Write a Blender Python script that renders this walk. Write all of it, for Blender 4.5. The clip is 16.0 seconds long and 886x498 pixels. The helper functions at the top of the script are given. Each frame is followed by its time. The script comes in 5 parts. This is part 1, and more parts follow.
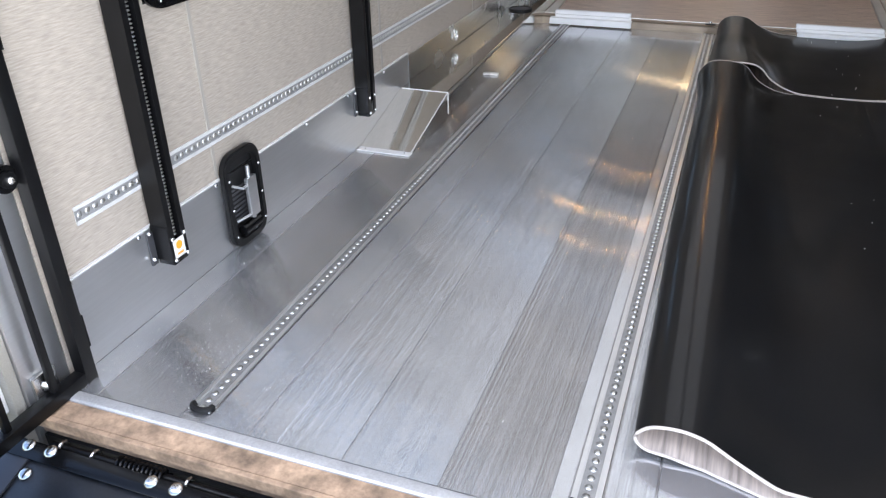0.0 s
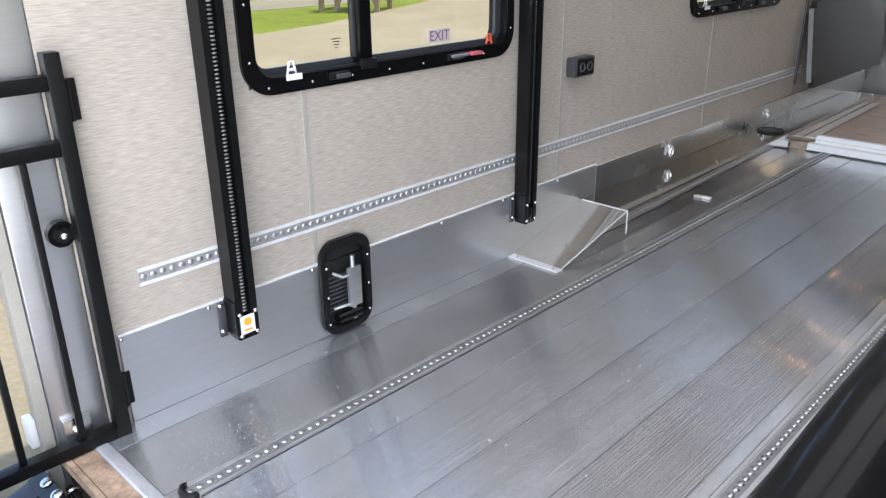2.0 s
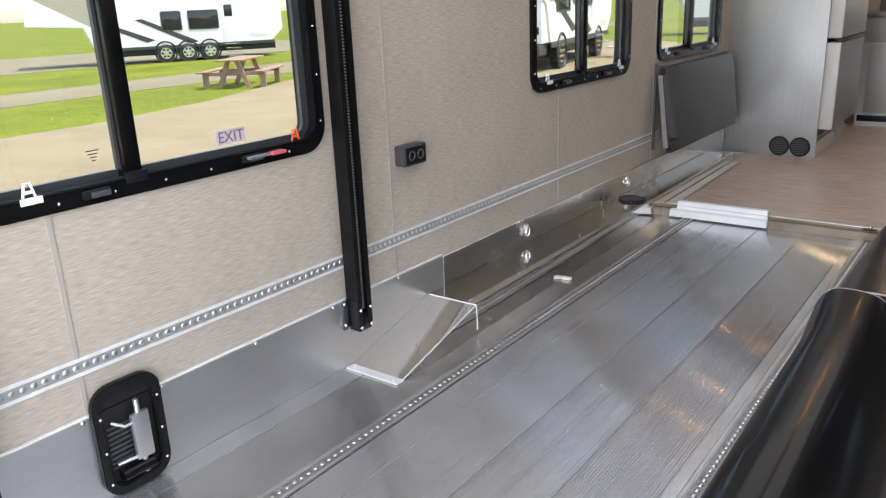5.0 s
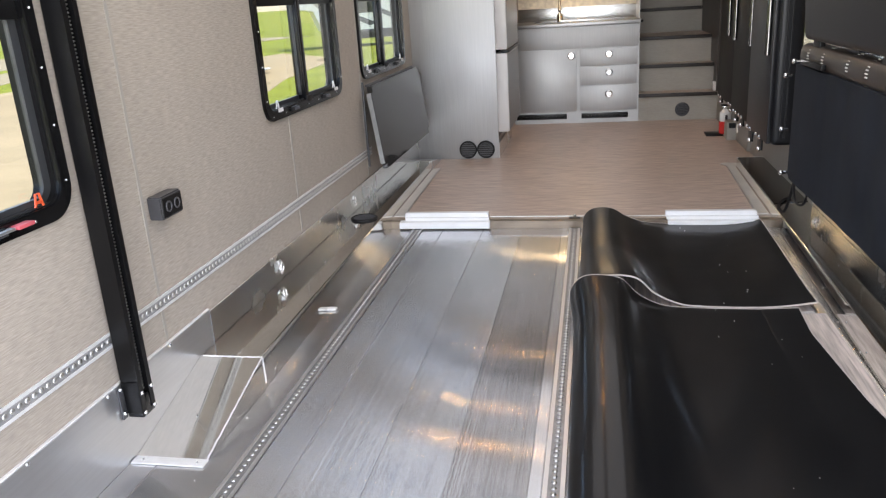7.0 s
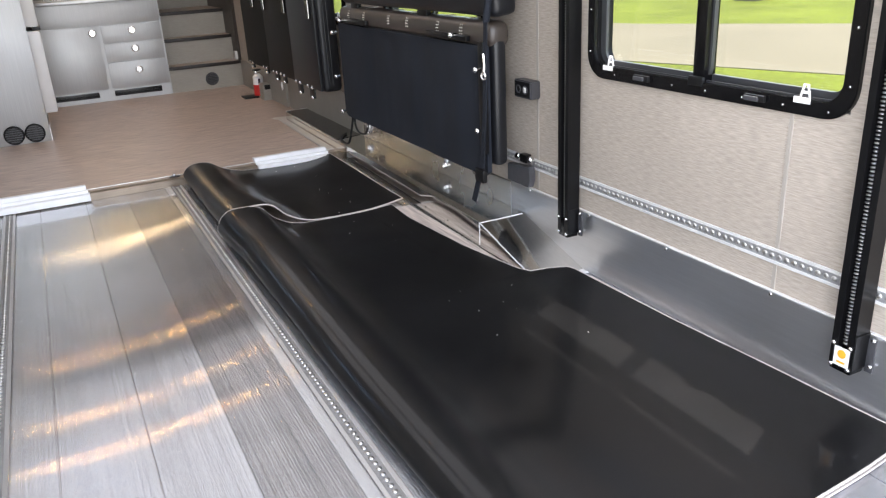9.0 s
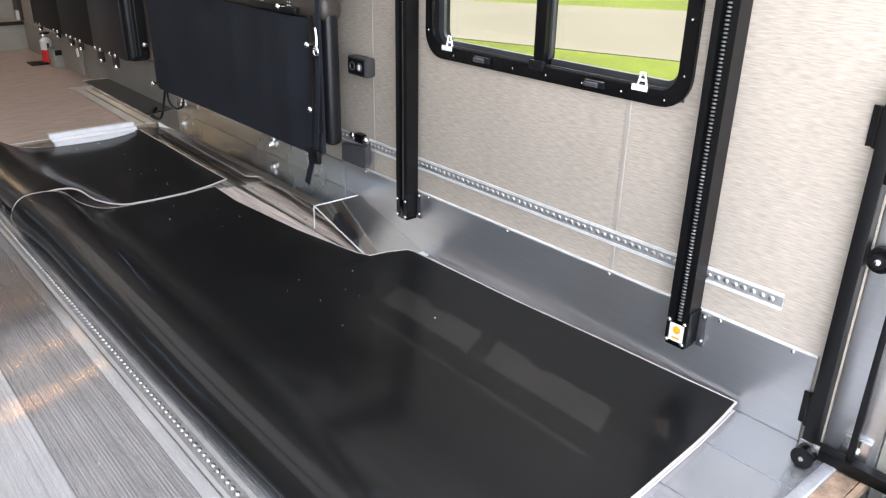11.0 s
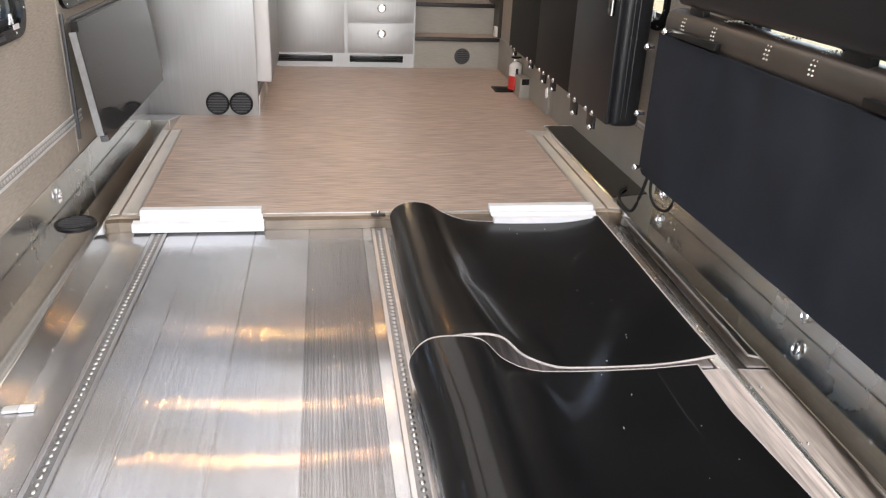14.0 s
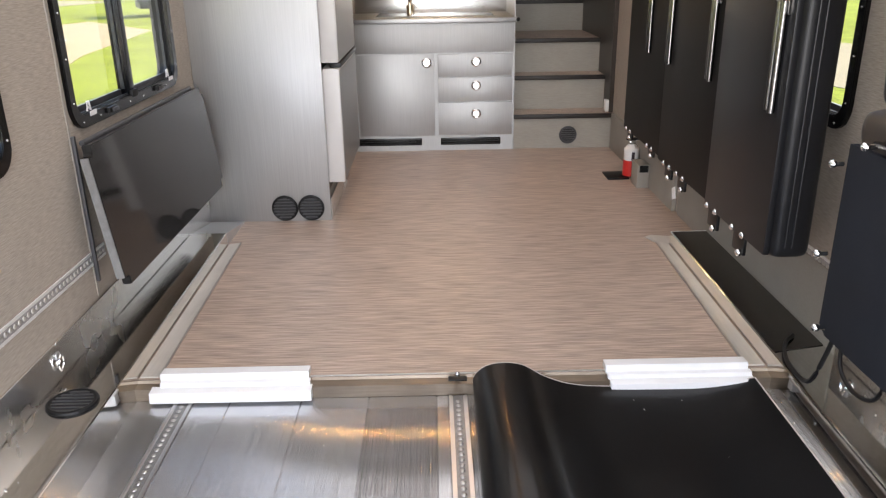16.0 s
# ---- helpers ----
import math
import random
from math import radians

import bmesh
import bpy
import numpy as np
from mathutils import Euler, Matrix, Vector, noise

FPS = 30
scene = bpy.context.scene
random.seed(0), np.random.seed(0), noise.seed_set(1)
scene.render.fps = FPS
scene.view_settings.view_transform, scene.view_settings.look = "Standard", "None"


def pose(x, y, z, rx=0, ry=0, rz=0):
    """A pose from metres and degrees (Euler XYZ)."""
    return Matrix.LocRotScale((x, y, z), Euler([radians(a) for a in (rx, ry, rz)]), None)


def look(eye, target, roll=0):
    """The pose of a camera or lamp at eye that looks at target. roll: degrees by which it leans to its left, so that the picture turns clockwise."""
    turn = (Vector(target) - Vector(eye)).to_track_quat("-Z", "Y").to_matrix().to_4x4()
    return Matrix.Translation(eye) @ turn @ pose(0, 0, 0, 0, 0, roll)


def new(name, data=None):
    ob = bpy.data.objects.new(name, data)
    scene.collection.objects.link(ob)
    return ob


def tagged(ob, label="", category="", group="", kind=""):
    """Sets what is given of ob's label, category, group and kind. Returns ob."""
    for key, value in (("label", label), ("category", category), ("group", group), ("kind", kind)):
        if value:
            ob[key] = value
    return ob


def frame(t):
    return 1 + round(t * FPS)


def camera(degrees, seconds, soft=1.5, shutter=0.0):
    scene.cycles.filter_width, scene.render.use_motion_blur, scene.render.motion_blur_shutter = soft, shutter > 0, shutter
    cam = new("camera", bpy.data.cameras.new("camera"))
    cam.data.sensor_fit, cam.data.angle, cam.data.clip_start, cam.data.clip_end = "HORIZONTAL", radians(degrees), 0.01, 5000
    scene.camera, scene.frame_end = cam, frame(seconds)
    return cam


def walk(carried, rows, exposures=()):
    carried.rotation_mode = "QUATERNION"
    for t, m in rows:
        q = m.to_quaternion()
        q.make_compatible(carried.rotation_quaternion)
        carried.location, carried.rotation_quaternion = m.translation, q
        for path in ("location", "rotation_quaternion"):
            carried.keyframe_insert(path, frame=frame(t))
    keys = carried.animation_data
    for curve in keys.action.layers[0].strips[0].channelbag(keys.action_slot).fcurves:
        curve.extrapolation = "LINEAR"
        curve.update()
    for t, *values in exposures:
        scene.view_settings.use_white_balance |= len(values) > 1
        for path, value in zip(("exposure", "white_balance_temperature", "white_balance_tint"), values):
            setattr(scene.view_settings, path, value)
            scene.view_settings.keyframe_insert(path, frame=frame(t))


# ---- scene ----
cam = camera(59.9, 16.0, 1.25)
PATH = [
    (0, (0.136, 0.343, 1.166), (-0.479, 1.975, 0.188), -1.0),
    (0.5, (0.265, 0.424, 1.158), (-0.499, 2.018, 0.221), -0.1),
    (1, (0.348, 0.562, 1.16), (-0.577, 2.1, 0.279), 1.3),
    (1.5, (0.417, 0.69, 1.143), (-0.737, 2.11, 0.335), 0.2),
    (2, (0.511, 0.828, 1.142), (-0.784, 2.152, 0.387), -0.6),
    (2.5, (0.594, 0.937, 1.135), (-0.778, 2.206, 0.424), -1.3),
    (3, (0.622, 0.997, 1.126), (-0.756, 2.264, 0.421), -1.8),
    (3.2, (0.642, 1.019, 1.117), (-0.736, 2.289, 0.418), -2.2),
    (5.3, (0.468, 1.299, 1.191), (-0.63, 2.856, 0.583), -2.5),
    (5.5, (0.429, 1.326, 1.197), (-0.627, 2.91, 0.584), -2.6),
    (6, (0.358, 1.365, 1.218), (-0.553, 3.026, 0.578), -3.3),
    (6.5, (0.269, 1.315, 1.241), (-0.407, 3.084, 0.599), -3.7),
    (7, (0.114, 1.219, 1.231), (-0.271, 3.082, 0.613), -3.6),
    (7.5, (-0.073, 1.1, 1.218), (-0.113, 2.999, 0.591), -3.2),
    (8, (-0.258, 0.955, 1.209), (0.0, 2.828, 0.557), -2.4),
    (8.5, (-0.406, 0.796, 1.208), (0.124, 2.6, 0.526), -2.3),
    (9, (-0.526, 0.696, 1.219), (0.294, 2.369, 0.492), -3.1),
    (9.2, (-0.557, 0.683, 1.215), (0.368, 2.29, 0.467), -3.3),
    (11.3, (-0.541, 0.92, 1.231), (0.663, 2.302, 0.431), 1.2),
    (11.5, (-0.511, 0.991, 1.234), (0.635, 2.424, 0.439), 1.5),
    (12, (-0.466, 1.21, 1.202), (0.519, 2.77, 0.429), 2.1),
    (12.5, (-0.383, 1.489, 1.204), (0.477, 3.113, 0.414), 2.1),
    (13, (-0.312, 1.759, 1.204), (0.373, 3.458, 0.401), 2.4),
    (13.5, (-0.233, 2.034, 1.228), (0.234, 3.8, 0.414), 2.8),
    (14, (-0.195, 2.314, 1.239), (0.099, 4.118, 0.428), 2.6),
    (14.5, (-0.163, 2.572, 1.266), (0.036, 4.407, 0.496), 2.6),
    (15, (-0.114, 2.81, 1.287), (0.005, 4.668, 0.556), 1.9),
    (15.5, (-0.074, 3.006, 1.302), (-0.018, 4.878, 0.601), 0.5),
    (16, (-0.049, 3.142, 1.304), (-0.031, 5.017, 0.606), -0.9),
]
walk(cam, [(t, look(eye, target, roll)) for t, eye, target, roll in PATH],
     ((0, 1.62, 6350, 12.5), (3.2, 1.62, 6400, 12.5), (5.5, 1.82, 6700, 14), (8, 2.05, 6650, 14.5), (11, 2.05, 6550, 13), (14, 2.50, 7050, 15), (16, 2.40, 6850, 15.5)))
SKY, SUN, LAMP, REAR, FILL = 0.15, 1.6, 40.0, 23.0, 0.30

# ---- world, sun, lamps, exposure ----
world = bpy.data.worlds.new("sky")
scene.world = world
world.use_nodes = True
wn, wl = world.node_tree.nodes, world.node_tree.links
sky = wn.new("ShaderNodeTexSky")
sky.sky_type = "NISHITA"
sky.sun_disc = False
sky.sun_elevation = radians(69)
sky.sun_rotation = radians(66)
sky.dust_density = 1.5
wn["Background"].inputs["Strength"].default_value = SKY
wl.new(sky.outputs[0], wn["Background"].inputs["Color"])
sun = new("sun", bpy.data.lights.new("sun", "SUN"))
sun.data.energy, sun.data.angle, sun.data.color = SUN, radians(0.6), (1.0, 0.95, 0.88)
sun.matrix_world = look((3.5, 1.55, 10.0), (0, 0, 0))
# the open rear doorway's daylight
rear = new("rear_daylight", bpy.data.lights.new("rear_daylight", "AREA"))
rear.data.shape, rear.data.size, rear.data.size_y = "RECTANGLE", 2.38, 2.30
rear.data.energy, rear.data.color = REAR, (0.95, 0.97, 1.0)
rear.matrix_world = look((0, 0.95, 1.22), (0, 5, 1.85))


# ---- small builders ----
def boxm(bm, x0, x1, y0, y1, z0, z1):
    v = [bm.verts.new(p) for p in ((x0, y0, z0), (x1, y0, z0), (x1, y1, z0), (x0, y1, z0), (x0, y0, z1), (x1, y0, z1), (x1, y1, z1), (x0, y1, z1))]
    for f in ((0, 3, 2, 1), (4, 5, 6, 7), (0, 1, 5, 4), (1, 2, 6, 5), (2, 3, 7, 6), (3, 0, 4, 7)):
        bm.faces.new([v[i] for i in f])
    return bm


def box(x0, x1, y0, y1, z0, z1, bevel=0.0, seg=2):
    bm = boxm(bmesh.new(), min(x0, x1), max(x0, x1), min(y0, y1), max(y0, y1), min(z0, z1), max(z0, z1))
    if bevel:
        bmesh.ops.bevel(bm, geom=bm.edges[:], offset=bevel, segments=seg, profile=0.6, affect="EDGES")
    return bm


def prism(points, axis, a, b, bevel=0.0):
    """A closed outline in the plane across an axis, drawn out from a to b."""
    bm = bmesh.new()

    def at(p, d):
        return {"x": (d, p[0], p[1]), "y": (p[0], d, p[1]), "z": (p[0], p[1], d)}[axis]
    lo = [bm.verts.new(at(p, a)) for p in points]
    hi = [bm.verts.new(at(p, b)) for p in points]
    n = len(points)
    bm.faces.new(lo)
    bm.faces.new(hi[::-1])
    for i in range(n):
        bm.faces.new((lo[i], hi[i], hi[(i + 1) % n], lo[(i + 1) % n]))
    bmesh.ops.recalc_face_normals(bm, faces=bm.faces[:])
    if bevel:
        bmesh.ops.bevel(bm, geom=bm.edges[:], offset=bevel, segments=2, affect="EDGES")
    return bm


def rod(p, q, r, sides=12, cap=True, bm=None, r2=None):
    bm = bm or bmesh.new()
    p, q = Vector(p), Vector(q)
    m = Matrix.Translation((p + q) / 2) @ (q - p).to_track_quat("Z", "Y").to_matrix().to_4x4()
    bmesh.ops.create_cone(bm, cap_ends=cap, segments=sides, radius1=r, radius2=r if r2 is None else r2, depth=(q - p).length, matrix=m)
    return bm


def ball(p, r, bm=None, u=10, v=6, scale=(1, 1, 1)):
    bm = bm or bmesh.new()
    bmesh.ops.create_uvsphere(bm, u_segments=u, v_segments=v, radius=r, matrix=Matrix.Translation(p) @ Matrix.Diagonal((*scale, 1)))
    return bm


def tube(points, r, sides=8, bm=None):
    """A bent tube along points."""
    bm = bm or bmesh.new()
    pts = [Vector(p) for p in points]
    rings = []
    for i, p in enumerate(pts):
        d = (pts[min(i + 1, len(pts) - 1)] - pts[max(i - 1, 0)]).normalized()
        up = Vector((0, 0, 1)) if abs(d.z) < 0.95 else Vector((1, 0, 0))
        a = d.cross(up).normalized()
        b = d.cross(a)
        rings.append([bm.verts.new(p + r * (math.cos(k * 2 * math.pi / sides) * a + math.sin(k * 2 * math.pi / sides) * b)) for k in range(sides)])
    for u, v in zip(rings, rings[1:]):
        for k in range(sides):
            bm.faces.new((u[k], u[(k + 1) % sides], v[(k + 1) % sides], v[k]))
    bm.faces.new(rings[0][::-1])
    bm.faces.new(rings[-1])
    bmesh.ops.recalc_face_normals(bm, faces=bm.faces[:])
    return bm


def spline(pts, n):
    """A smooth curve through points."""
    p = [np.array(q, float) for q in pts]
    p = [2 * p[0] - p[1], *p, 2 * p[-1] - p[-2]]
    out = []
    for i in range(1, len(p) - 2):
        for k in range(n):
            t = k / n
            out.append(0.5 * (2 * p[i] + (p[i + 1] - p[i - 1]) * t + (2 * p[i - 1] - 5 * p[i] + 4 * p[i + 1] - p[i + 2]) * t * t + (3 * p[i] - p[i - 1] - 3 * p[i + 1] + p[i + 2]) * t ** 3))
    out.append(p[-2])
    return out


def torus(c, axis, R, r, bm=None, n=20, k=8, sy=1.0):
    bm = bm or bmesh.new()
    q = Vector(axis).to_track_quat("Z", "Y").to_matrix()
    g = []
    for i in range(n):
        a = 2 * math.pi * i / n
        g.append([bm.verts.new(Vector(c) + q @ Vector(((R + r * math.cos(b)) * math.cos(a), sy * (R + r * math.cos(b)) * math.sin(a), r * math.sin(b))))
                  for b in (2 * math.pi * j / k for j in range(k))])
    for i in range(n):
        for j in range(k):
            bm.faces.new((g[i][j], g[(i + 1) % n][j], g[(i + 1) % n][(j + 1) % k], g[i][(j + 1) % k]))
    bmesh.ops.recalc_face_normals(bm, faces=bm.faces[:])
    return bm


def rounded(y0, y1, z0, z1, r, n=6):
    pts = []
    for cy, cz, a0 in ((y1 - r, z0 + r, -90), (y1 - r, z1 - r, 0), (y0 + r, z1 - r, 90), (y0 + r, z0 + r, 180)):
        for i in range(n + 1):
            a = radians(a0 + 90 * i / n)
            pts.append((cy + r * math.cos(a), cz + r * math.sin(a)))
    return pts


def ring_frame(outer, inner, axis, a, b, bm=None):
    """A frame between two outlines of as many points, from depth a to b."""
    bm = bm or bmesh.new()

    def at(p, d):
        return {"x": (d, p[0], p[1]), "y": (p[0], d, p[1]), "z": (p[0], p[1], d)}[axis]
    rows = [[bm.verts.new(at(p, d)) for p in pts] for pts, d in ((outer, a), (outer, b), (inner, b), (inner, a))]
    n = len(outer)
    for u, v in zip(rows, rows[1:] + rows[:1]):
        for i in range(n):
            bm.faces.new((u[i], u[(i + 1) % n], v[(i + 1) % n], v[i]))
    bmesh.ops.recalc_face_normals(bm, faces=bm.faces[:])
    return bm


def mesh_of(name, bm, material, smooth=None):
    me = bpy.data.meshes.new(name)
    bm.normal_update()
    uv = bm.loops.layers.uv.new("flat")
    for f in bm.faces:
        for lo in f.loops:
            c = lo.vert.co
            n = f.normal
            if abs(n.z) > 0.7:
                lo[uv].uv = (c.x, c.y)
            elif abs(n.x) > 0.7:
                lo[uv].uv = (c.z, c.y)
            else:
                lo[uv].uv = (c.x, c.z)
    bm.to_mesh(me)
    bm.free()
    me.materials.append(material)
    if smooth:
        me.shade_smooth()
        me.set_sharp_from_angle(angle=radians(smooth))
    return me


def part(name, bm, material, parent, label="", smooth=35):
    ob = new(name, mesh_of(name, bm, material, smooth))
    ob.parent = parent
    if parent.type == "EMPTY":
        ob.matrix_parent_inverse = Matrix.Translation(-parent.location)
    return tagged(ob, label)


def thing(name, base, label, category, group="", kind=""):
    ob = new(name)
    ob.empty_display_size = 0.05
    ob.location = base
    return tagged(ob, label, category, group, kind)


def solid(name, bm, material, label, category, group="", kind="", smooth=35):
    return tagged(new(name, mesh_of(name, bm, material, smooth)), label, category, group, kind)


def studs(name, pts, r, material, parent, scale=(1, 1, 1), u=8, v=5):
    """Bolts or rivets, each an object of its own on one mesh."""
    me = mesh_of(name, ball((0, 0, 0), r, None, u, v, scale), material, 60)
    for p in pts:
        ob = new(name, me)
        ob.parent = parent
        ob.matrix_basis = Matrix.Translation(p)
        if parent.type == "EMPTY":
            ob.matrix_parent_inverse = Matrix.Translation(-parent.location)


def structure(name, bm, material, label, category, smooth=35):
    return solid(name, bm, material, label, category, "", "structure", smooth)


# ---- materials ----
def mat(name, color, rough=0.5, metal=0.0, vary=0.12, vscale=6.0, grain=0.0, gscale=200.0, stretch=(1, 1, 1), bump=0.0, spec=0.5, rvary=0.0, aniso=0.0, coat=0.0, island=0.0, turn=0.0):
    """Colour varied at two scales, stretched grain, fine relief."""
    m = bpy.data.materials.new(name)
    m.use_nodes = True
    n, l = m.node_tree.nodes, m.node_tree.links
    b = n["Principled BSDF"]
    b.inputs["Metallic"].default_value = metal
    b.inputs["Roughness"].default_value = rough
    b.inputs["Specular IOR Level"].default_value = spec
    b.inputs["Coat Weight"].default_value = coat
    b.inputs["Coat Roughness"].default_value = 0.12
    co = n.new("ShaderNodeTexCoord")
    n1 = n.new("ShaderNodeTexNoise")
    n1.inputs["Scale"].default_value, n1.inputs["Detail"].default_value = vscale, 5
    l.new(co.outputs["Object"], n1.inputs["Vector"])
    mp = n.new("ShaderNodeMapping")
    mp.inputs["Scale"].default_value = stretch
    l.new(co.outputs["Object"], mp.inputs["Vector"])
    n2 = n.new("ShaderNodeTexNoise")
    n2.inputs["Scale"].default_value, n2.inputs["Detail"].default_value = gscale, 4
    l.new(mp.outputs[0], n2.inputs["Vector"])
    r1 = n.new("ShaderNodeMapRange")
    r1.inputs["From Min"].default_value, r1.inputs["From Max"].default_value = 0.3, 0.7
    r1.inputs["To Min"].default_value, r1.inputs["To Max"].default_value = 1 - vary, 1 + vary
    l.new(n1.outputs[0], r1.inputs["Value"])
    r2 = n.new("ShaderNodeMapRange")
    r2.inputs["From Min"].default_value, r2.inputs["From Max"].default_value = 0.3, 0.7
    r2.inputs["To Min"].default_value, r2.inputs["To Max"].default_value = 1 - grain, 1 + grain
    l.new(n2.outputs[0], r2.inputs["Value"])
    mu = n.new("ShaderNodeMath")
    mu.operation = "MULTIPLY"
    l.new(r1.outputs[0], mu.inputs[0])
    l.new(r2.outputs[0], mu.inputs[1])
    last = mu.outputs[0]
    if island:
        oi = n.new("ShaderNodeObjectInfo")
        r3 = n.new("ShaderNodeMapRange")
        r3.inputs["To Min"].default_value, r3.inputs["To Max"].default_value = 1 - island, 1 + island
        l.new(oi.outputs["Random"], r3.inputs["Value"])
        m3 = n.new("ShaderNodeMath")
        m3.operation = "MULTIPLY"
        l.new(last, m3.inputs[0])
        l.new(r3.outputs[0], m3.inputs[1])
        last = m3.outputs[0]
    vm = n.new("ShaderNodeVectorMath")
    vm.operation = "SCALE"
    vm.inputs[0].default_value = color
    l.new(last, vm.inputs["Scale"])
    l.new(vm.outputs[0], b.inputs["Base Color"])
    if rvary:
        r4 = n.new("ShaderNodeMapRange")
        r4.inputs["From Min"].default_value, r4.inputs["From Max"].default_value = 0.3, 0.7
        r4.inputs["To Min"].default_value, r4.inputs["To Max"].default_value = max(rough - rvary, 0.02), min(rough + rvary, 1)
        l.new(n1.outputs[0], r4.inputs["Value"])
        l.new(r4.outputs[0], b.inputs["Roughness"])
    if bump:
        bu = n.new("ShaderNodeBump")
        bu.inputs["Strength"].default_value, bu.inputs["Distance"].default_value = bump, 0.002
        l.new(n2.outputs[0], bu.inputs["Height"])
        l.new(bu.outputs[0], b.inputs["Normal"])
    if aniso:
        tg = n.new("ShaderNodeTangent")
        tg.direction_type = "UV_MAP"
        tg.uv_map = "flat"
        b.inputs["Anisotropic"].default_value = aniso
        b.inputs["Anisotropic Rotation"].default_value = turn
        l.new(tg.outputs[0], b.inputs["Tangent"])
    return m


def glow(name, color, strength):
    m = bpy.data.materials.new(name)
    m.use_nodes = True
    b = m.node_tree.nodes["Principled BSDF"]
    b.inputs["Base Color"].default_value = (*color, 1)
    b.inputs["Emission Color"].default_value = (*color, 1)
    b.inputs["Emission Strength"].default_value = strength
    return m


def glass(name, tint):
    m = bpy.data.materials.new(name)
    m.use_nodes = True
    b = m.node_tree.nodes["Principled BSDF"]
    b.inputs["Base Color"].default_value = (*tint, 1)
    b.inputs["Roughness"].default_value = 0.0
    b.inputs["Transmission Weight"].default_value = 1.0
    b.inputs["IOR"].default_value = 1.3
    return m


M_WALL = mat("wall_vinyl", (0.415, 0.365, 0.31), 0.62, vary=0.05, vscale=3, grain=0.18, gscale=300, stretch=(1, 0.085, 1.0), bump=0.12, spec=0.3)
M_SEAM = mat("seam_strip", (0.36, 0.33, 0.29), 0.5, vary=0.05)
M_SHELF = mat("polished_aluminium_shelf", (0.70, 0.695, 0.675), 0.075, 1.0, vary=0.05, vscale=4, grain=0.04, gscale=120, stretch=(1, 0.05, 1), rvary=0.03, aniso=0.2)
M_ALU = mat("aluminium_sheet", (0.76, 0.76, 0.745), 0.25, 1.0, vary=0.05, vscale=4, grain=0.03, gscale=120, stretch=(1, 0.05, 1), rvary=0.04)
M_DULL = mat("dull_trim_aluminium", (0.58, 0.57, 0.55), 0.36, 0.9, vary=0.08, vscale=5, grain=0.05, gscale=150, stretch=(1, 0.05, 1))
M_PALETRIM = mat("pale_satin_trim", (0.68, 0.65, 0.60), 0.42, 0.55, vary=0.07, vscale=5, grain=0.05, gscale=150, stretch=(1, 0.05, 1))
# brown base colour carries the warm reflections of the shiny step riser
M_STEPEDGE = mat("step_edge_warm_reflection", (0.20, 0.16, 0.12), 0.34, 0.55, vary=0.15, vscale=9, grain=0.1, gscale=150, stretch=(0.05, 1, 1), spec=0.3)
M_DARKREFLECT = mat("shelf_dark_reflection", (0.15, 0.145, 0.14), 0.12, 1.0, vary=0.08, vscale=4, rvary=0.03)
M_CHAIN = mat("oiled_chain_steel", (0.42, 0.42, 0.41), 0.3, 0.9, vary=0.1, vscale=50)
M_KICK = mat("aluminium_kick_plate", (0.64, 0.645, 0.655), 0.34, 0.90, vary=0.05, vscale=3, grain=0.03, gscale=150, stretch=(1, 0.05, 1), rvary=0.04)
M_PLANK = mat("aluminium_plank", (0.57, 0.585, 0.61), 0.105, 0.82, vary=0.07, vscale=5, grain=0.02, gscale=1500, stretch=(1, 0, 0), bump=0.30, aniso=0.96, island=0.06)
M_RIB = mat("aluminium_ribbed_plank", (0.47, 0.468, 0.475), 0.095, 0.85, vary=0.08, vscale=5, grain=0.05, gscale=1200, stretch=(1, 0, 0), bump=0.5, aniso=0.96, island=0.04)
M_DARKPLANK = mat("darker_aluminium_plank", (0.50, 0.50, 0.505), 0.125, 0.84, vary=0.10, vscale=5, grain=0.04, gscale=1300, stretch=(1, 0, 0), bump=0.28, aniso=0.95)
M_EDGE = mat("pale_plank_flange", (0.60, 0.61, 0.625), 0.13, 0.80, vary=0.06, vscale=6, grain=0.02, gscale=1100, stretch=(1, 0, 0), bump=0.25, aniso=0.95)
M_RAIL = mat("dull_sill_aluminium", (0.44, 0.44, 0.445), 0.5, 0.35, vary=0.12, vscale=14, grain=0.1, gscale=200)
M_TRACKDARK = mat("grey_floor_track", (0.28, 0.28, 0.28), 0.45, 0.6, vary=0.15, vscale=30, grain=0.1, gscale=300)
M_SLOT = mat("track_slot_metal", (0.42, 0.42, 0.42), 0.4, 0.5, vary=0.1, vscale=30)
M_TRACK = mat("bright_track_aluminium", (0.76, 0.76, 0.75), 0.32, 0.2, vary=0.08, vscale=30)
M_LIP = mat("worn_track_lip", (0.52, 0.52, 0.51), 0.30, 1.0, vary=0.25, vscale=60)
M_STEEL = mat("zinc_bolt", (0.7, 0.7, 0.69), 0.25, 1.0, vary=0.1, vscale=50)
M_CHROME = mat("chrome", (0.85, 0.85, 0.84), 0.06, 1.0, vary=0.02)
M_BLACKNICKEL = mat("black_nickel_tube", (0.26, 0.26, 0.26), 0.16, 1.0, vary=0.03)
M_BRASS = mat("warm_brushed_nickel", (0.75, 0.62, 0.45), 0.15, 1.0, vary=0.03)
M_STAIN = mat("stainless_front", (0.44, 0.44, 0.435), 0.52, 1.0, vary=0.05, vscale=3, grain=0.05, gscale=260, stretch=(1, 1, 0.02), rvary=0.05)
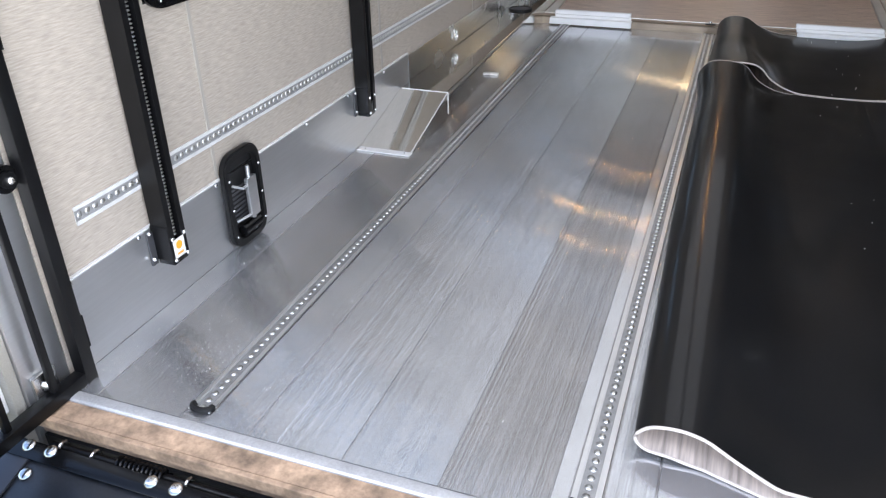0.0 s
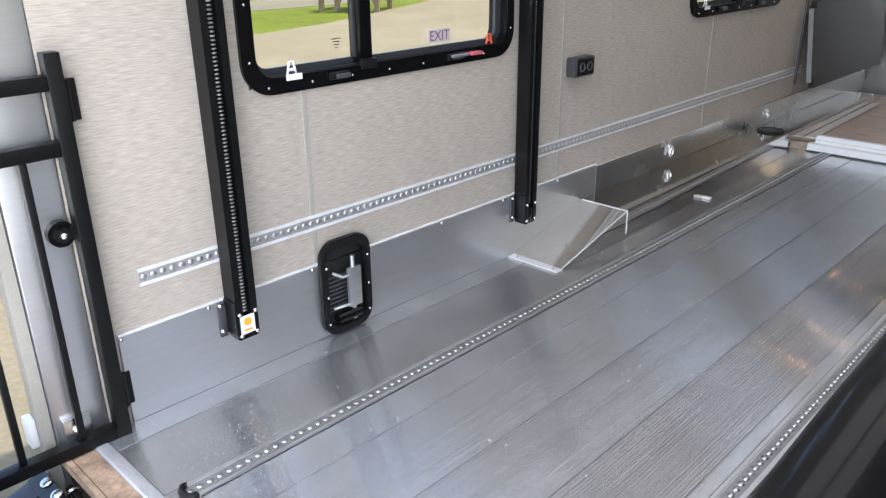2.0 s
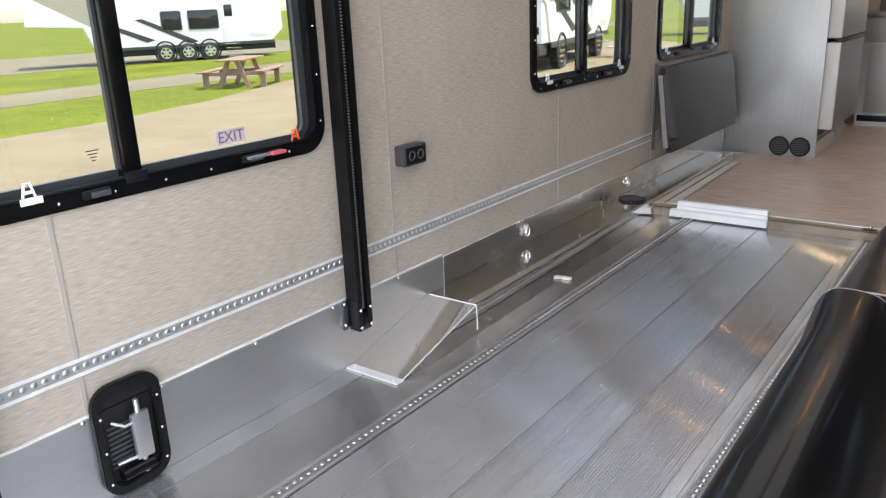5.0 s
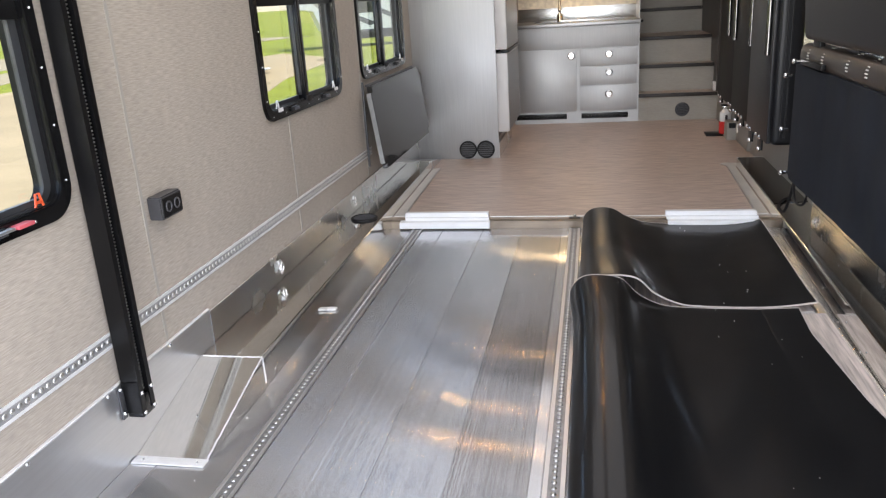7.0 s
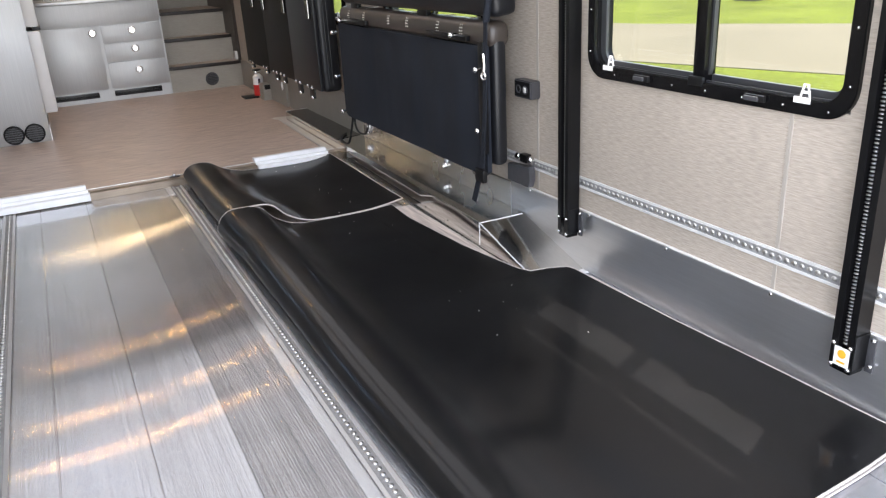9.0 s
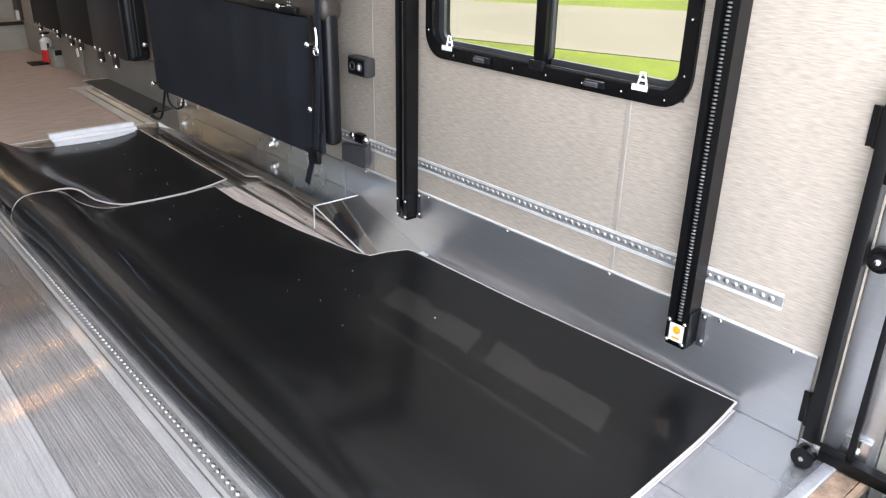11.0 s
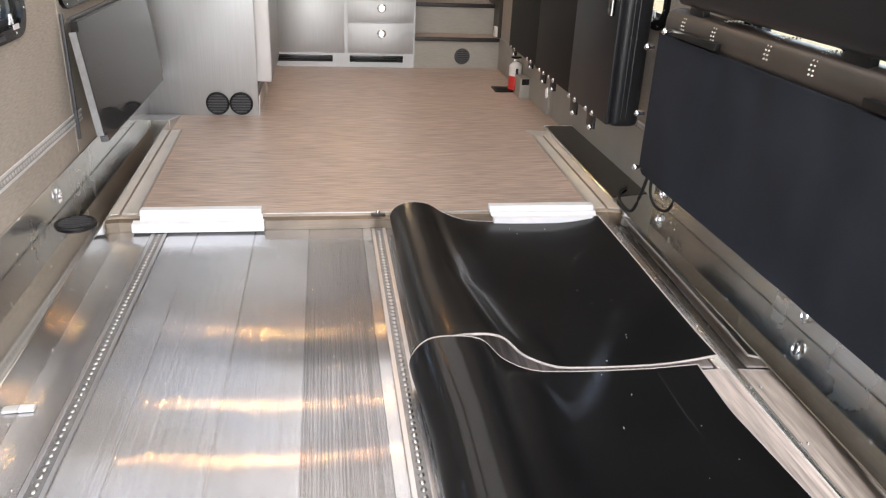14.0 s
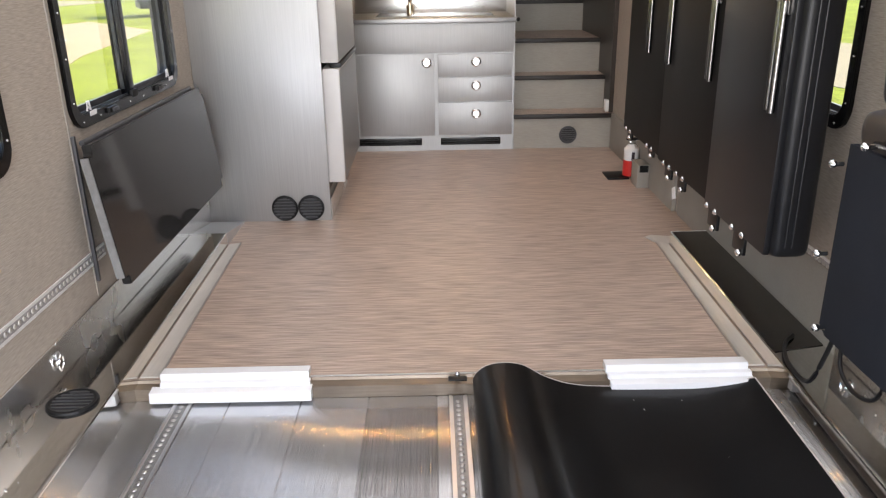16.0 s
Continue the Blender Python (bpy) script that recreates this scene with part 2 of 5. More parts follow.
M_FRIDGE = mat("fridge_steel", (0.36, 0.355, 0.35), 0.38, 1.0, vary=0.04, vscale=3)
M_DOOREDGE = mat("light_door_edge", (0.62, 0.60, 0.58), 0.35, vary=0.05)
M_VINYL = mat("woven_brown_vinyl", (0.42, 0.325, 0.265), 0.40, vary=0.06, vscale=2.5, grain=0.46, gscale=150, stretch=(0.055, 1.6, 1), bump=0.25, spec=0.5)
M_VINYLBACK = mat("woven_brown_vinyl_lengthwise", (0.47, 0.41, 0.37), 0.5, vary=0.06, vscale=2.5, grain=0.4, gscale=60, stretch=(1.6, 0.09, 1), bump=0.3)
M_RUBBER = mat("black_rubber_backing", (0.0055, 0.0056, 0.006), 0.42, vary=0.25, vscale=3, grain=0.15, gscale=300, bump=0.02, spec=0.10, rvary=0.05, coat=0.40)
M_MATEDGE = mat("pale_cut_edge", (0.50, 0.455, 0.425), 0.6, vary=0.08, vscale=20)
M_BLACK = mat("black_powder_coat", (0.004, 0.004, 0.0045), 0.35, spec=0.28, vary=0.2, vscale=20, grain=0.1, gscale=400, bump=0.05)
M_BLACKGLOSS = mat("black_frame_gloss", (0.0035, 0.0035, 0.004), 0.2, spec=0.32, vary=0.2, vscale=10)
M_SASH = mat("dark_grey_sash", (0.035, 0.037, 0.04), 0.4, vary=0.1, vscale=10)
M_PLASTIC = mat("black_plastic", (0.006, 0.006, 0.0065), 0.45, spec=0.3, vary=0.15, vscale=30)
M_GREYPL = mat("charcoal_plastic", (0.055, 0.055, 0.06), 0.4, vary=0.1, vscale=30)
M_FABRIC = mat("black_fabric", (0.017, 0.020, 0.027), 0.85, vary=0.15, vscale=4, grain=0.25, gscale=500, bump=0.2, spec=0.2)
M_LEATHER = mat("black_vinyl_upholstery", (0.009, 0.0095, 0.0115), 0.36, vary=0.12, vscale=4, grain=0.1, gscale=350, bump=0.12, spec=0.36)
M_LEATHER2 = mat("dark_brown_vinyl_upholstery", (0.045, 0.036, 0.030), 0.38, vary=0.12, vscale=4, grain=0.1, gscale=350, bump=0.12)
M_BOARD = mat("black_brown_board", (0.0045, 0.0042, 0.004), 0.5, spec=0.22, vary=0.12, vscale=4, grain=0.1, gscale=350, bump=0.1)
M_STITCH = mat("white_stitching", (0.65, 0.63, 0.58), 0.7)
M_WHITE = mat("white_plastic", (0.80, 0.79, 0.77), 0.4, vary=0.04)
M_WHITEALU = mat("white_painted_angle", (0.80, 0.81, 0.82), 0.35, vary=0.05, vscale=8)
M_STICKER = mat("pale_film_sticker", (0.56, 0.52, 0.51), 0.4, vary=0.03)
M_PURPLE = mat("faded_purple_ink", (0.23, 0.10, 0.20), 0.5, vary=0.05)
M_RED = mat("red_paint", (0.62, 0.03, 0.025), 0.3, vary=0.08)
M_ORANGE = mat("orange_red_plastic", (0.75, 0.10, 0.03), 0.4)
M_PINK = mat("pink_red_handle", (0.55, 0.10, 0.12), 0.35)
M_YELLOW = mat("yellow_label_ink", (0.80, 0.38, 0.03), 0.5)
M_INK = mat("dark_ink", (0.03, 0.02, 0.03), 0.6)
M_DARKNOSE = mat("dark_step_nosing", (0.014, 0.010, 0.008), 0.5, vary=0.15)
M_PANEL = mat("grey_table_laminate", (0.022, 0.0215, 0.0215), 0.08, vary=0.08, vscale=4, spec=0.42)
M_RISER = mat("taupe_riser_panel", (0.33, 0.31, 0.27), 0.55, vary=0.05, grain=0.08, gscale=260, stretch=(0.1, 1, 1.2), bump=0.08)
M_BSPLASH = mat("cream_mosaic", (0.72, 0.66, 0.52), 0.3, vary=0.2, vscale=25)
M_CEIL = mat("pale_ceiling", (0.60, 0.59, 0.57), 0.7, vary=0.04)
M_DIRT = mat("rusty_dirty_sill", (0.30, 0.205, 0.135), 0.75, vary=0.55, vscale=14, grain=0.2, gscale=90, bump=0.3)
M_CHASSIS = mat("black_chassis", (0.008, 0.008, 0.009), 0.5, vary=0.3, vscale=8)
M_RAMP = mat("scuffed_black_ramp", (0.020, 0.021, 0.024), 0.30, vary=0.35, vscale=10, grain=0.2, gscale=200, bump=0.05)
M_WHEELRUB = mat("tyre_rubber", (0.02, 0.02, 0.02), 0.7)
M_RVWHITE = mat("trailer_fibreglass", (0.78, 0.77, 0.73), 0.3, vary=0.04)
M_RVTAN = mat("trailer_tan_paint", (0.38, 0.34, 0.27), 0.3, vary=0.05)
M_RVDARK = mat("trailer_charcoal_paint", (0.045, 0.045, 0.05), 0.3)
M_DARKGLASS = mat("dark_trailer_glass", (0.02, 0.022, 0.025), 0.08)
M_WOODOUT = mat("weathered_wood", (0.30, 0.20, 0.13), 0.8, vary=0.2, vscale=6, grain=0.3, gscale=30, stretch=(0.2, 2, 2))
M_GRASS = mat("lawn", (0.135, 0.165, 0.018), 0.9, vary=0.22, vscale=0.6, grain=0.35, gscale=18, bump=0.0, spec=0.1)
M_GRAVEL = mat("compacted_gravel", (0.25, 0.212, 0.135), 0.95, vary=0.10, vscale=0.8, grain=0.12, gscale=28, spec=0.1)
M_ROAD = mat("pale_road", (0.205, 0.185, 0.125), 0.95, vary=0.08, vscale=0.4, grain=0.12, gscale=20, spec=0.1)
M_GLASS = glass("window_glass", (1.0, 0.985, 0.90))
M_LAMP = glow("warm_lamp", (1.0, 0.50, 0.16), LAMP)
M_FILL = glow("cool_fill_glow", (0.95, 0.97, 1.0), FILL)
M_UCL = glow("warm_under_cabinet_lamp", (1.0, 0.74, 0.42), LAMP * 0.13)

# ---- the shell ----
WX = 1.22          # inner face of the side walls
ZB = 0.055         # raised floor ahead
CEIL = 2.65
Y0, YSTEP, YEND = 1.40, 5.30, 9.16


def side_wall(name, s, openings, y0, y1, label):
    """A wall 6 cm thick with openings (y0, y1, z0, z1) through it."""
    ys = sorted({y0, y1, *[v for o in openings for v in o[:2]]})
    zs = sorted({-0.25, CEIL, *[v for o in openings for v in o[2:]]})
    bm = bmesh.new()
    for a, b in zip(ys, ys[1:]):
        for c, d in zip(zs, zs[1:]):
            if not any(o[0] < (a + b) / 2 < o[1] and o[2] < (c + d) / 2 < o[3] for o in openings):
                boxm(bm, min(s * WX, s * (WX + 0.06)), max(s * WX, s * (WX + 0.06)), a, b, c, d)
    bmesh.ops.remove_doubles(bm, verts=bm.verts[:], dist=1e-5)
    bm.verts.index_update()
    seen, double = {}, []
    for f in bm.faces:
        seen.setdefault(tuple(sorted(v.index for v in f.verts)), []).append(f)
    for fs in seen.values():
        if len(fs) > 1:
            double += fs
    bmesh.ops.delete(bm, geom=double, context="FACES")
    bmesh.ops.recalc_face_normals(bm, faces=bm.faces[:])
    return structure(name, bm, M_WALL, label, "wall", 0)


WIN_L = [(1.895, 2.923, 0.78, 1.50), (4.223, 5.215, 0.80, 1.50), (5.64, 6.70, 0.825, 1.50)]
WIN_R = [(1.928, 2.953, 0.785, 1.68), (3.75, 4.80, 0.85, 1.50), (5.47, 6.45, 0.815, 1.50)]
wall_left = side_wall("wall_left", -1, WIN_L, Y0, YEND + 2, "taupe woven-look vinyl wall panels with thin seams")
# the extra high opening at right lets a sun patch onto the raised floor
wall_right = side_wall("wall_right", 1, WIN_R + [(7.88, 8.22, 1.52, 1.74)], Y0, YEND + 2, "taupe woven-look vinyl wall panels with thin seams")
structure("ceiling", box(-1.28, 1.28, Y0, YEND + 2, CEIL, CEIL + 0.08), M_CEIL, "plain off-white ceiling panel over the trailer", "ceiling")
structure("wall_front", box(-1.28, 1.28, YEND + 2, YEND + 2.06, -0.25, CEIL), M_WALL, "taupe end wall beyond the stairs", "wall")
structure("wall_kitchen", box(-1.22, 0.510, YEND, YEND + 0.05, 0, CEIL), M_WALL, "wall behind the kitchen cabinets", "wall")
structure("subfloor", box(-1.28, 1.28, 1.33, YEND + 2, -0.20, -0.006), M_CHASSIS, "black underside deck of the trailer", "floor")
for s, ys, wins in ((-1, (2.06, 3.25, 4.465, 5.60), WIN_L), (1, (2.095, 3.31, 4.50), WIN_R)):
    for y in ys:
        cut = [w for w in wins if w[0] - 0.03 < y < w[1] + 0.03]
        spans = ((0.245, cut[0][2] - 0.02), (cut[0][3] + 0.02, CEIL)) if cut else ((0.245, CEIL),)
        for z0, z1 in spans:
            part("seam", box(s * (WX - 0.003), s * (WX + 0.001), y - 0.007, y + 0.007, z0, z1, 0.001, 1), M_SEAM, wall_left if s < 0 else wall_right)

# ---- floors ----
floor = structure("floor", box(-1.21, 1.21, 1.374, YSTEP, -0.006, -0.003), M_RIB, "garage floor of lengthwise ribbed aluminium planks", "floor")
raised = structure("raised_floor", box(-1.22, 1.22, YSTEP + 0.042, YEND, -0.006, ZB), M_VINYL, "brown woven vinyl floor, one low step up", "floor")
structure("step_riser", prism([(YSTEP - 0.004, 0.0), (YSTEP - 0.004, ZB - 0.014), (YSTEP + 0.030, ZB - 0.010), (YSTEP + 0.034, ZB - 0.001), (YSTEP + 0.038, ZB - 0.001), (YSTEP + 0.038, 0.0)], "x", -1.03, 1.03), M_STEPEDGE, "metal riser of the low step, warm reflections in its brown", "step")
part("edge_strip", box(-0.95, 0.95, YSTEP + 0.0385, YSTEP + 0.0415, ZB - 0.02, ZB + 0.003), M_DULL, raised, "thin metal edge strip")


# floor planks, each with its edges
def ribbed(x0, x1, pitch, deep):
    n = max(1, round((x1 - x0 - 0.004) / pitch))
    a, w = x0 + 0.002, (x1 - x0 - 0.004) / n
    pts = [(a, -0.003)]
    for i in range(n):
        pts += [(a + w * i + 0.08 * w, 0.0), (a + w * i + 0.72 * w, 0.0), (a + w * i + 0.80 * w, -deep), (a + w * i + 0.98 * w, -deep)]
    return pts + [(x1 - 0.002, -0.003)]


for x0, x1, pitch, deep, m in ((-1.2145, -1.125, 0.018, 0.00002, M_EDGE), (-1.125, -0.893, 0.0115, 0.00005, M_DARKPLANK), (-0.831, -0.714, 0.018, 0.00002, M_PLANK),
                               (-0.714, -0.487, 0.018, 0.00002, M_PLANK), (-0.487, -0.272, 0.018, 0.00002, M_PLANK), (-0.272, -0.057, 0.0085, 0.0002, M_RIB),
                               (-0.057, -0.019, 0.018, 0.00002, M_EDGE), (0.043, 0.14, 0.0095, 0.0001, M_PLANK), (0.14, 0.36, 0.018, 0.00002, M_PLANK),
                               (0.36, 0.58, 0.018, 0.00002, M_PLANK), (0.58, 0.80, 0.018, 0.00002, M_PLANK), (0.80, 1.02, 0.0125, 0.0001, M_PLANK), (1.02, 1.2145, 0.018, 0.00002, M_PLANK)):
    part("plank", prism(ribbed(x0, x1, pitch, deep), "y", 1.375, YSTEP - 0.006), m, floor, "", 20)

# sill at the rear edge
sill = thing("rear_sill", (0, 1.34, -0.05), "aluminium rear sill with a rust-brown dirty channel", "sill", "", "structure")
part("rail", prism([(1.340, -0.03), (1.372, -0.03), (1.372, 0.001), (1.369, 0.003), (1.344, 0.003), (1.340, -0.001)], "x", -1.22, 1.22), M_RAIL, sill)
part("channel", box(-1.215, 1.215, 1.286, 1.3395, -0.06, -0.0045), M_DIRT, sill, "rust-brown dirt-covered channel")
part("lip", box(-1.225, 1.225, 1.270, 1.2838, -0.03, -0.002, 0.001, 1), M_DIRT, sill)
part("bumper_beam", box(-1.22, 1.22, 1.285, 1.33, -0.32, -0.071), M_CHASSIS, sill)


# ---- side shelves, ramps, kick plates ----
def rivets(s, pts, parent, r=0.006):
    studs("rivet", pts, r, M_STEEL, parent, (0.6, 1, 1))


def side_shelf(s):
    t = thing("side_shelf", (s * 1.1, 4.5, 0), "low polished aluminium shelf along the wall with welded ramp end", "shelf", "side shelves")
    xi = 0.985
    part("ramp", prism([(2.975, 0.002), (3.41, 0.118), (3.41, 0.002)], "x", s * xi, s * 1.2098), M_SHELF, t, "sloped aluminium ramp end")
    part("toe_flange", box(s * (xi - 0.006), s * 1.207, 2.94, 2.977, 0.001, 0.006, 0.001, 1), M_TRACK, t)
    bm = bmesh.new()
    for a, b in (((s * xi, 2.975, 0.004), (s * xi, 3.41, 0.119)), ((s * xi, 3.41, 0.118), (s * 1.2, 3.41, 0.118)), ((s * xi, 3.412, 0.118), (s * xi, 3.415, 0.02))):
        pts = [Vector(a).lerp(Vector(b), i / 30) + Vector((random.uniform(-1, 1), random.uniform(-1, 1), random.uniform(-1, 1))) * 0.0009 for i in range(31)]
        tube(pts, 0.0028, 6, bm)
    part("weld_bead", bm, M_TRACK, t, "bright weld bead along the ramp edge")
    bm = bmesh.new()
    ya, yb, yc = 3.41, 6.60 if s < 0 else 6.50, 6.955
    xa, xb = 0.992, 1.042
    top = [(s * xa, ya, 0.118), (s * xb, yb, 0.118), (s * 1.209, yb, 0.118), (s * 1.209, ya, 0.118)]
    low = [(s * (xa - 0.004), ya, 0.001), (s * (xb - 0.004), yb, 0.001), (s * 1.209, yb, 0.001), (s * 1.209, ya, 0.001)]
    vt, vl = [bm.verts.new(p) for p in top], [bm.verts.new(p) for p in low]
    bm.faces.new(vt)
    bm.faces.new(vl[::-1])
    for i in range(4):
        bm.faces.new((vl[i], vl[(i + 1) % 4], vt[(i + 1) % 4], vt[i]))
    bmesh.ops.recalc_face_normals(bm, faces=bm.faces[:])
    bmesh.ops.bevel(bm, geom=[e for e in bm.edges if all(v.co.z > 0.1 for v in e.verts)], offset=0.003, segments=2, affect="EDGES")
    part("top", bm, M_SHELF, t)
    if s < 0:
        part("end_slope", prism([(yb, 0.116), (yb, ZB - 0.02), (yc, ZB - 0.02), (yc, ZB + 0.004)], "x", s * 1.0405, s * 1.209), M_KICK, t)
    else:
        # dark metal overlay puts the black benches' reflection on the shelf top
        part("far_sheet", prism([(1.030, 5.32), (1.046, yb - 0.006), (1.205, yb - 0.006), (1.205, 5.36)], "z", 0.1185, 0.1205), M_DARKREFLECT, t, "thin dark sheet holding the benches' dark reflection")
        part("end_weld", tube([(1.042 + 0.0165 * i, yb - 0.003, 0.119 + random.uniform(-0.0008, 0.0008)) for i in range(11)], 0.003, 6), M_TRACK, t)
    part("floor_trim", prism([(s * 0.957, YSTEP + 0.045), (s * 0.988, yb + 0.02), (s * 1.035, yb), (s * 1.016, YSTEP + 0.045)], "z", ZB + 0.001, ZB + 0.006, 0.0015), M_PALETRIM, t)
    part("inner_bead", prism([(s * 0.951, YSTEP + 0.045), (s * 0.982, yb + 0.02), (s * 0.9865, yb + 0.02), (s * 0.9555, YSTEP + 0.045)], "z", ZB + 0.001, ZB + 0.009, 0.001), M_DULL, t)
    if s > 0:
        part("end_flange", prism([(0.983, yb + 0.022), (0.950, yb + 0.10), (0.985, yb + 0.125), (1.09, yb + 0.10), (1.13, yb + 0.03), (1.04, yb + 0.004)], "z", ZB + 0.001, ZB + 0.005), M_PALETRIM, t)
    if s > 0:
        part("foot_trim", prism([(s * 0.955, 0.001), (s * 0.958, 0.004), (s * 0.988, 0.006), (s * 0.988, 0.001)], "y", 3.42, YSTEP - 0.01), M_ALU, t)
    rivets(s, [(s * (xi + 0.02 + 0.17 * (i % 2)), 2.955, 0.007) for i in range(2)] + [(s * 0.985, y, 0.03) for y in (3.5, 3.75, 4.0, 4.35, 4.7, 5.05)], t, 0.005)
    k = thing("kick_plate", (s * 1.21, 3.5, 0), "grey aluminium kick plate riveted to the lower wall", "kick plate", "kick plates")
    part("plate", box(s * 1.2105, s * 1.2195, 1.455, 3.515, 0.0, 0.243, 0.0015, 1), M_KICK, k)
    part("far_plate", box(s * 1.2105, s * 1.2195, 3.518, 6.95 if s < 0 else 5.30, 0.0, 0.238, 0.0015, 1), M_ALU, k)
    if s > 0:
        part("end_panel", box(1.2105, 1.2195, 5.303, 6.95, 0.0, 0.36, 0.0015, 1), M_RISER, k, "taupe panel under the benches")
    part("edge_trim", box(s * 1.2085, s * 1.2195, 1.455, 3.515, 0.2435, 0.249, 0.001, 1), M_TRACK, k)
    rivets(s, [(s * 1.21, y, 0.236) for y in ((1.462, 1.70, 2.04, 2.262, 2.583, 2.91, 3.245, 3.688, 4.09, 4.47, 4.86, 5.25) if s < 0 else (1.517, 1.72, 2.093, 2.527, 2.95, 3.36, 3.78, 4.2, 4.62, 5.04))], k)
    for y in (4.144, 5.24 if s < 0 else 5.20):
        e = thing("tie_down_ring", (s * 1.2, y, 0.2), "small chrome tie-down ring on the kick plate", "tie-down ring", "tie-down rings")
        part("base", box(s * 1.205, s * 1.2105, y - 0.012, y + 0.012, 0.190, 0.210, 0.003), M_KICK, e)
        part("ring", torus((s * 1.200, y, 0.176), (s, 0, 0.08), 0.0145, 0.0036, sy=1.6), M_CHROME, e)
    return t


side_shelf(-1)
side_shelf(1)

v = thing("floor_register", (-1.115, 5.10, 0.12), "round black louvred air vent set in the aluminium shelf", "vent")


def round_vent(parent, c, axis, r, m=M_PLASTIC):
    """A round grille facing along -y or up."""
    cx, cy, cz = c
    up = axis == "z"
    part("rim", torus(c, (0, 0, 1) if up else (0, 1, 0), r * 0.9, r * 0.12, n=28), m, parent)
    part("well", rod((cx, cy, cz - 0.002), (cx, cy, cz + 0.001), r * 0.88, 24) if up else rod((cx, cy - 0.001, cz), (cx, cy + 0.002, cz), r * 0.88, 24), M_CHASSIS, parent)
    for i in range(-3, 4):
        o = i * r * 0.24
        h = math.sqrt(max((r * 0.86) ** 2 - o * o, 0.0001))
        b = box(cx - h, cx + h, cy + o - r * 0.05, cy + o + r * 0.05, cz, cz + 0.006) if up else box(cx - h, cx + h, cy - 0.008, cy - 0.001, cz + o - r * 0.05, cz + o + r * 0.05)
        part("slat", b, M_GREYPL, parent)


round_vent(v, (-1.115, 5.10, 0.1205), "z", 0.072)
b = thing("white_clip", (-0.98, 4.10, 0.0), "small white plastic clip lying by the shelf foot", "clip")
part("body", box(-0.9985, -0.960, 4.090, 4.116, 0.001, 0.010, 0.002), M_WHITE, b)


# ---- cargo tracks ----
def cargo_track(name, p, q, normal, label, group, width=0.036, m=None):
    """An aluminium track with a row of round openings, from p to q."""
    p, q, nv = Vector(p), Vector(q), Vector(normal)
    d = (q - p).normalized()
    w = d.cross(nv)
    t = thing(name, p, label, "cargo track", group)

    def slab(o0, o1, h0, h1):
        bm = bmesh.new()
        vs = [bm.verts.new(e + w * o + nv * h) for e in (p, q) for o, h in ((o0, h0), (o1, h0), (o1, h1), (o0, h1))]
        for f in ((0, 1, 2, 3), (7, 6, 5, 4), (0, 4, 5, 1), (1, 5, 6, 2), (2, 6, 7, 3), (3, 7, 4, 0)):
            bm.faces.new([vs[i] for i in f])
        bmesh.ops.recalc_face_normals(bm, faces=bm.faces[:])
        return bm
    part("base", slab(-width / 2, width / 2, 0.0, 0.002), M_KICK if m else M_TRACK, t)
    part("flange", slab(-width / 2, -width / 2 + 0.009, 0.002, 0.0045), M_KICK if m else M_TRACK, t)
    part("flange", slab(width / 2 - 0.009, width / 2, 0.002, 0.0045), M_KICK if m else M_TRACK, t)
    part("slot", slab(-0.0165, 0.0165, 0.002, 0.0028), m or M_SLOT, t)
    n = int((q - p).length / 0.0254)
    tmpl = ball((0, 0, 0), 1.0, None, 8, 5)
    tv = [v.co.copy() for v in tmpl.verts]
    tf = [[v.index for v in f.verts] for f in tmpl.faces]
    tmpl.free()
    vs, fs = [], []
    for i in range(n):
        c = p + d * (0.0127 + i * 0.0254)
        for o, lx in (((0.0, 0.0088),) if nv.z else ((0.0, 0.0092),)):
            k = len(vs)
            vs += [tuple(c + w * o + d * (a.x * lx) + w * (a.y * (0.0085 if nv.z else 0.0085)) + nv * (0.0025 + a.z * 0.0042)) for a in tv]
            fs += [[k + j for j in f] for f in tf]
    me = bpy.data.meshes.new("scalloped_edge")
    me.from_pydata(vs, [], fs)
    me.materials.append(M_LIP if nv.z else M_DULL)
    me.shade_smooth()
    ob = new("scalloped_edge", me)
    ob.parent, ob.matrix_parent_inverse = t, Matrix.Translation(-p)
    tagged(ob, "bright scalloped lips of the track openings", kind="stuff")
    return t


for x in (-0.862, 0.012):
    t = cargo_track("floor_track", (x, 1.405, 0.0), (x, YSTEP - 0.01, 0.0), (0, 0, 1), "shiny aluminium tie-down track set in the floor", "floor tracks", 0.058, M_TRACKDARK)
    part("end_cap", tube([(x + 0.024 * math.sin(radians(a)), 1.418 - 0.014 * math.cos(radians(a)), 0.004) for a in range(-115, 116, 23)], 0.0085, 8), M_PLASTIC, t, "black plastic end cap")
cargo_track("wall_track", (-1.219, 1.532, 0.376), (-1.219, 5.70, 0.380), (1, 0, 0), "shiny aluminium tie-down track along the wall", "wall tracks", 0.046)
cargo_track("wall_track", (1.219, 5.60, 0.365), (1.219, 1.57, 0.350), (-1, 0, 0), "shiny aluminium tie-down track along the wall", "wall tracks", 0.046)


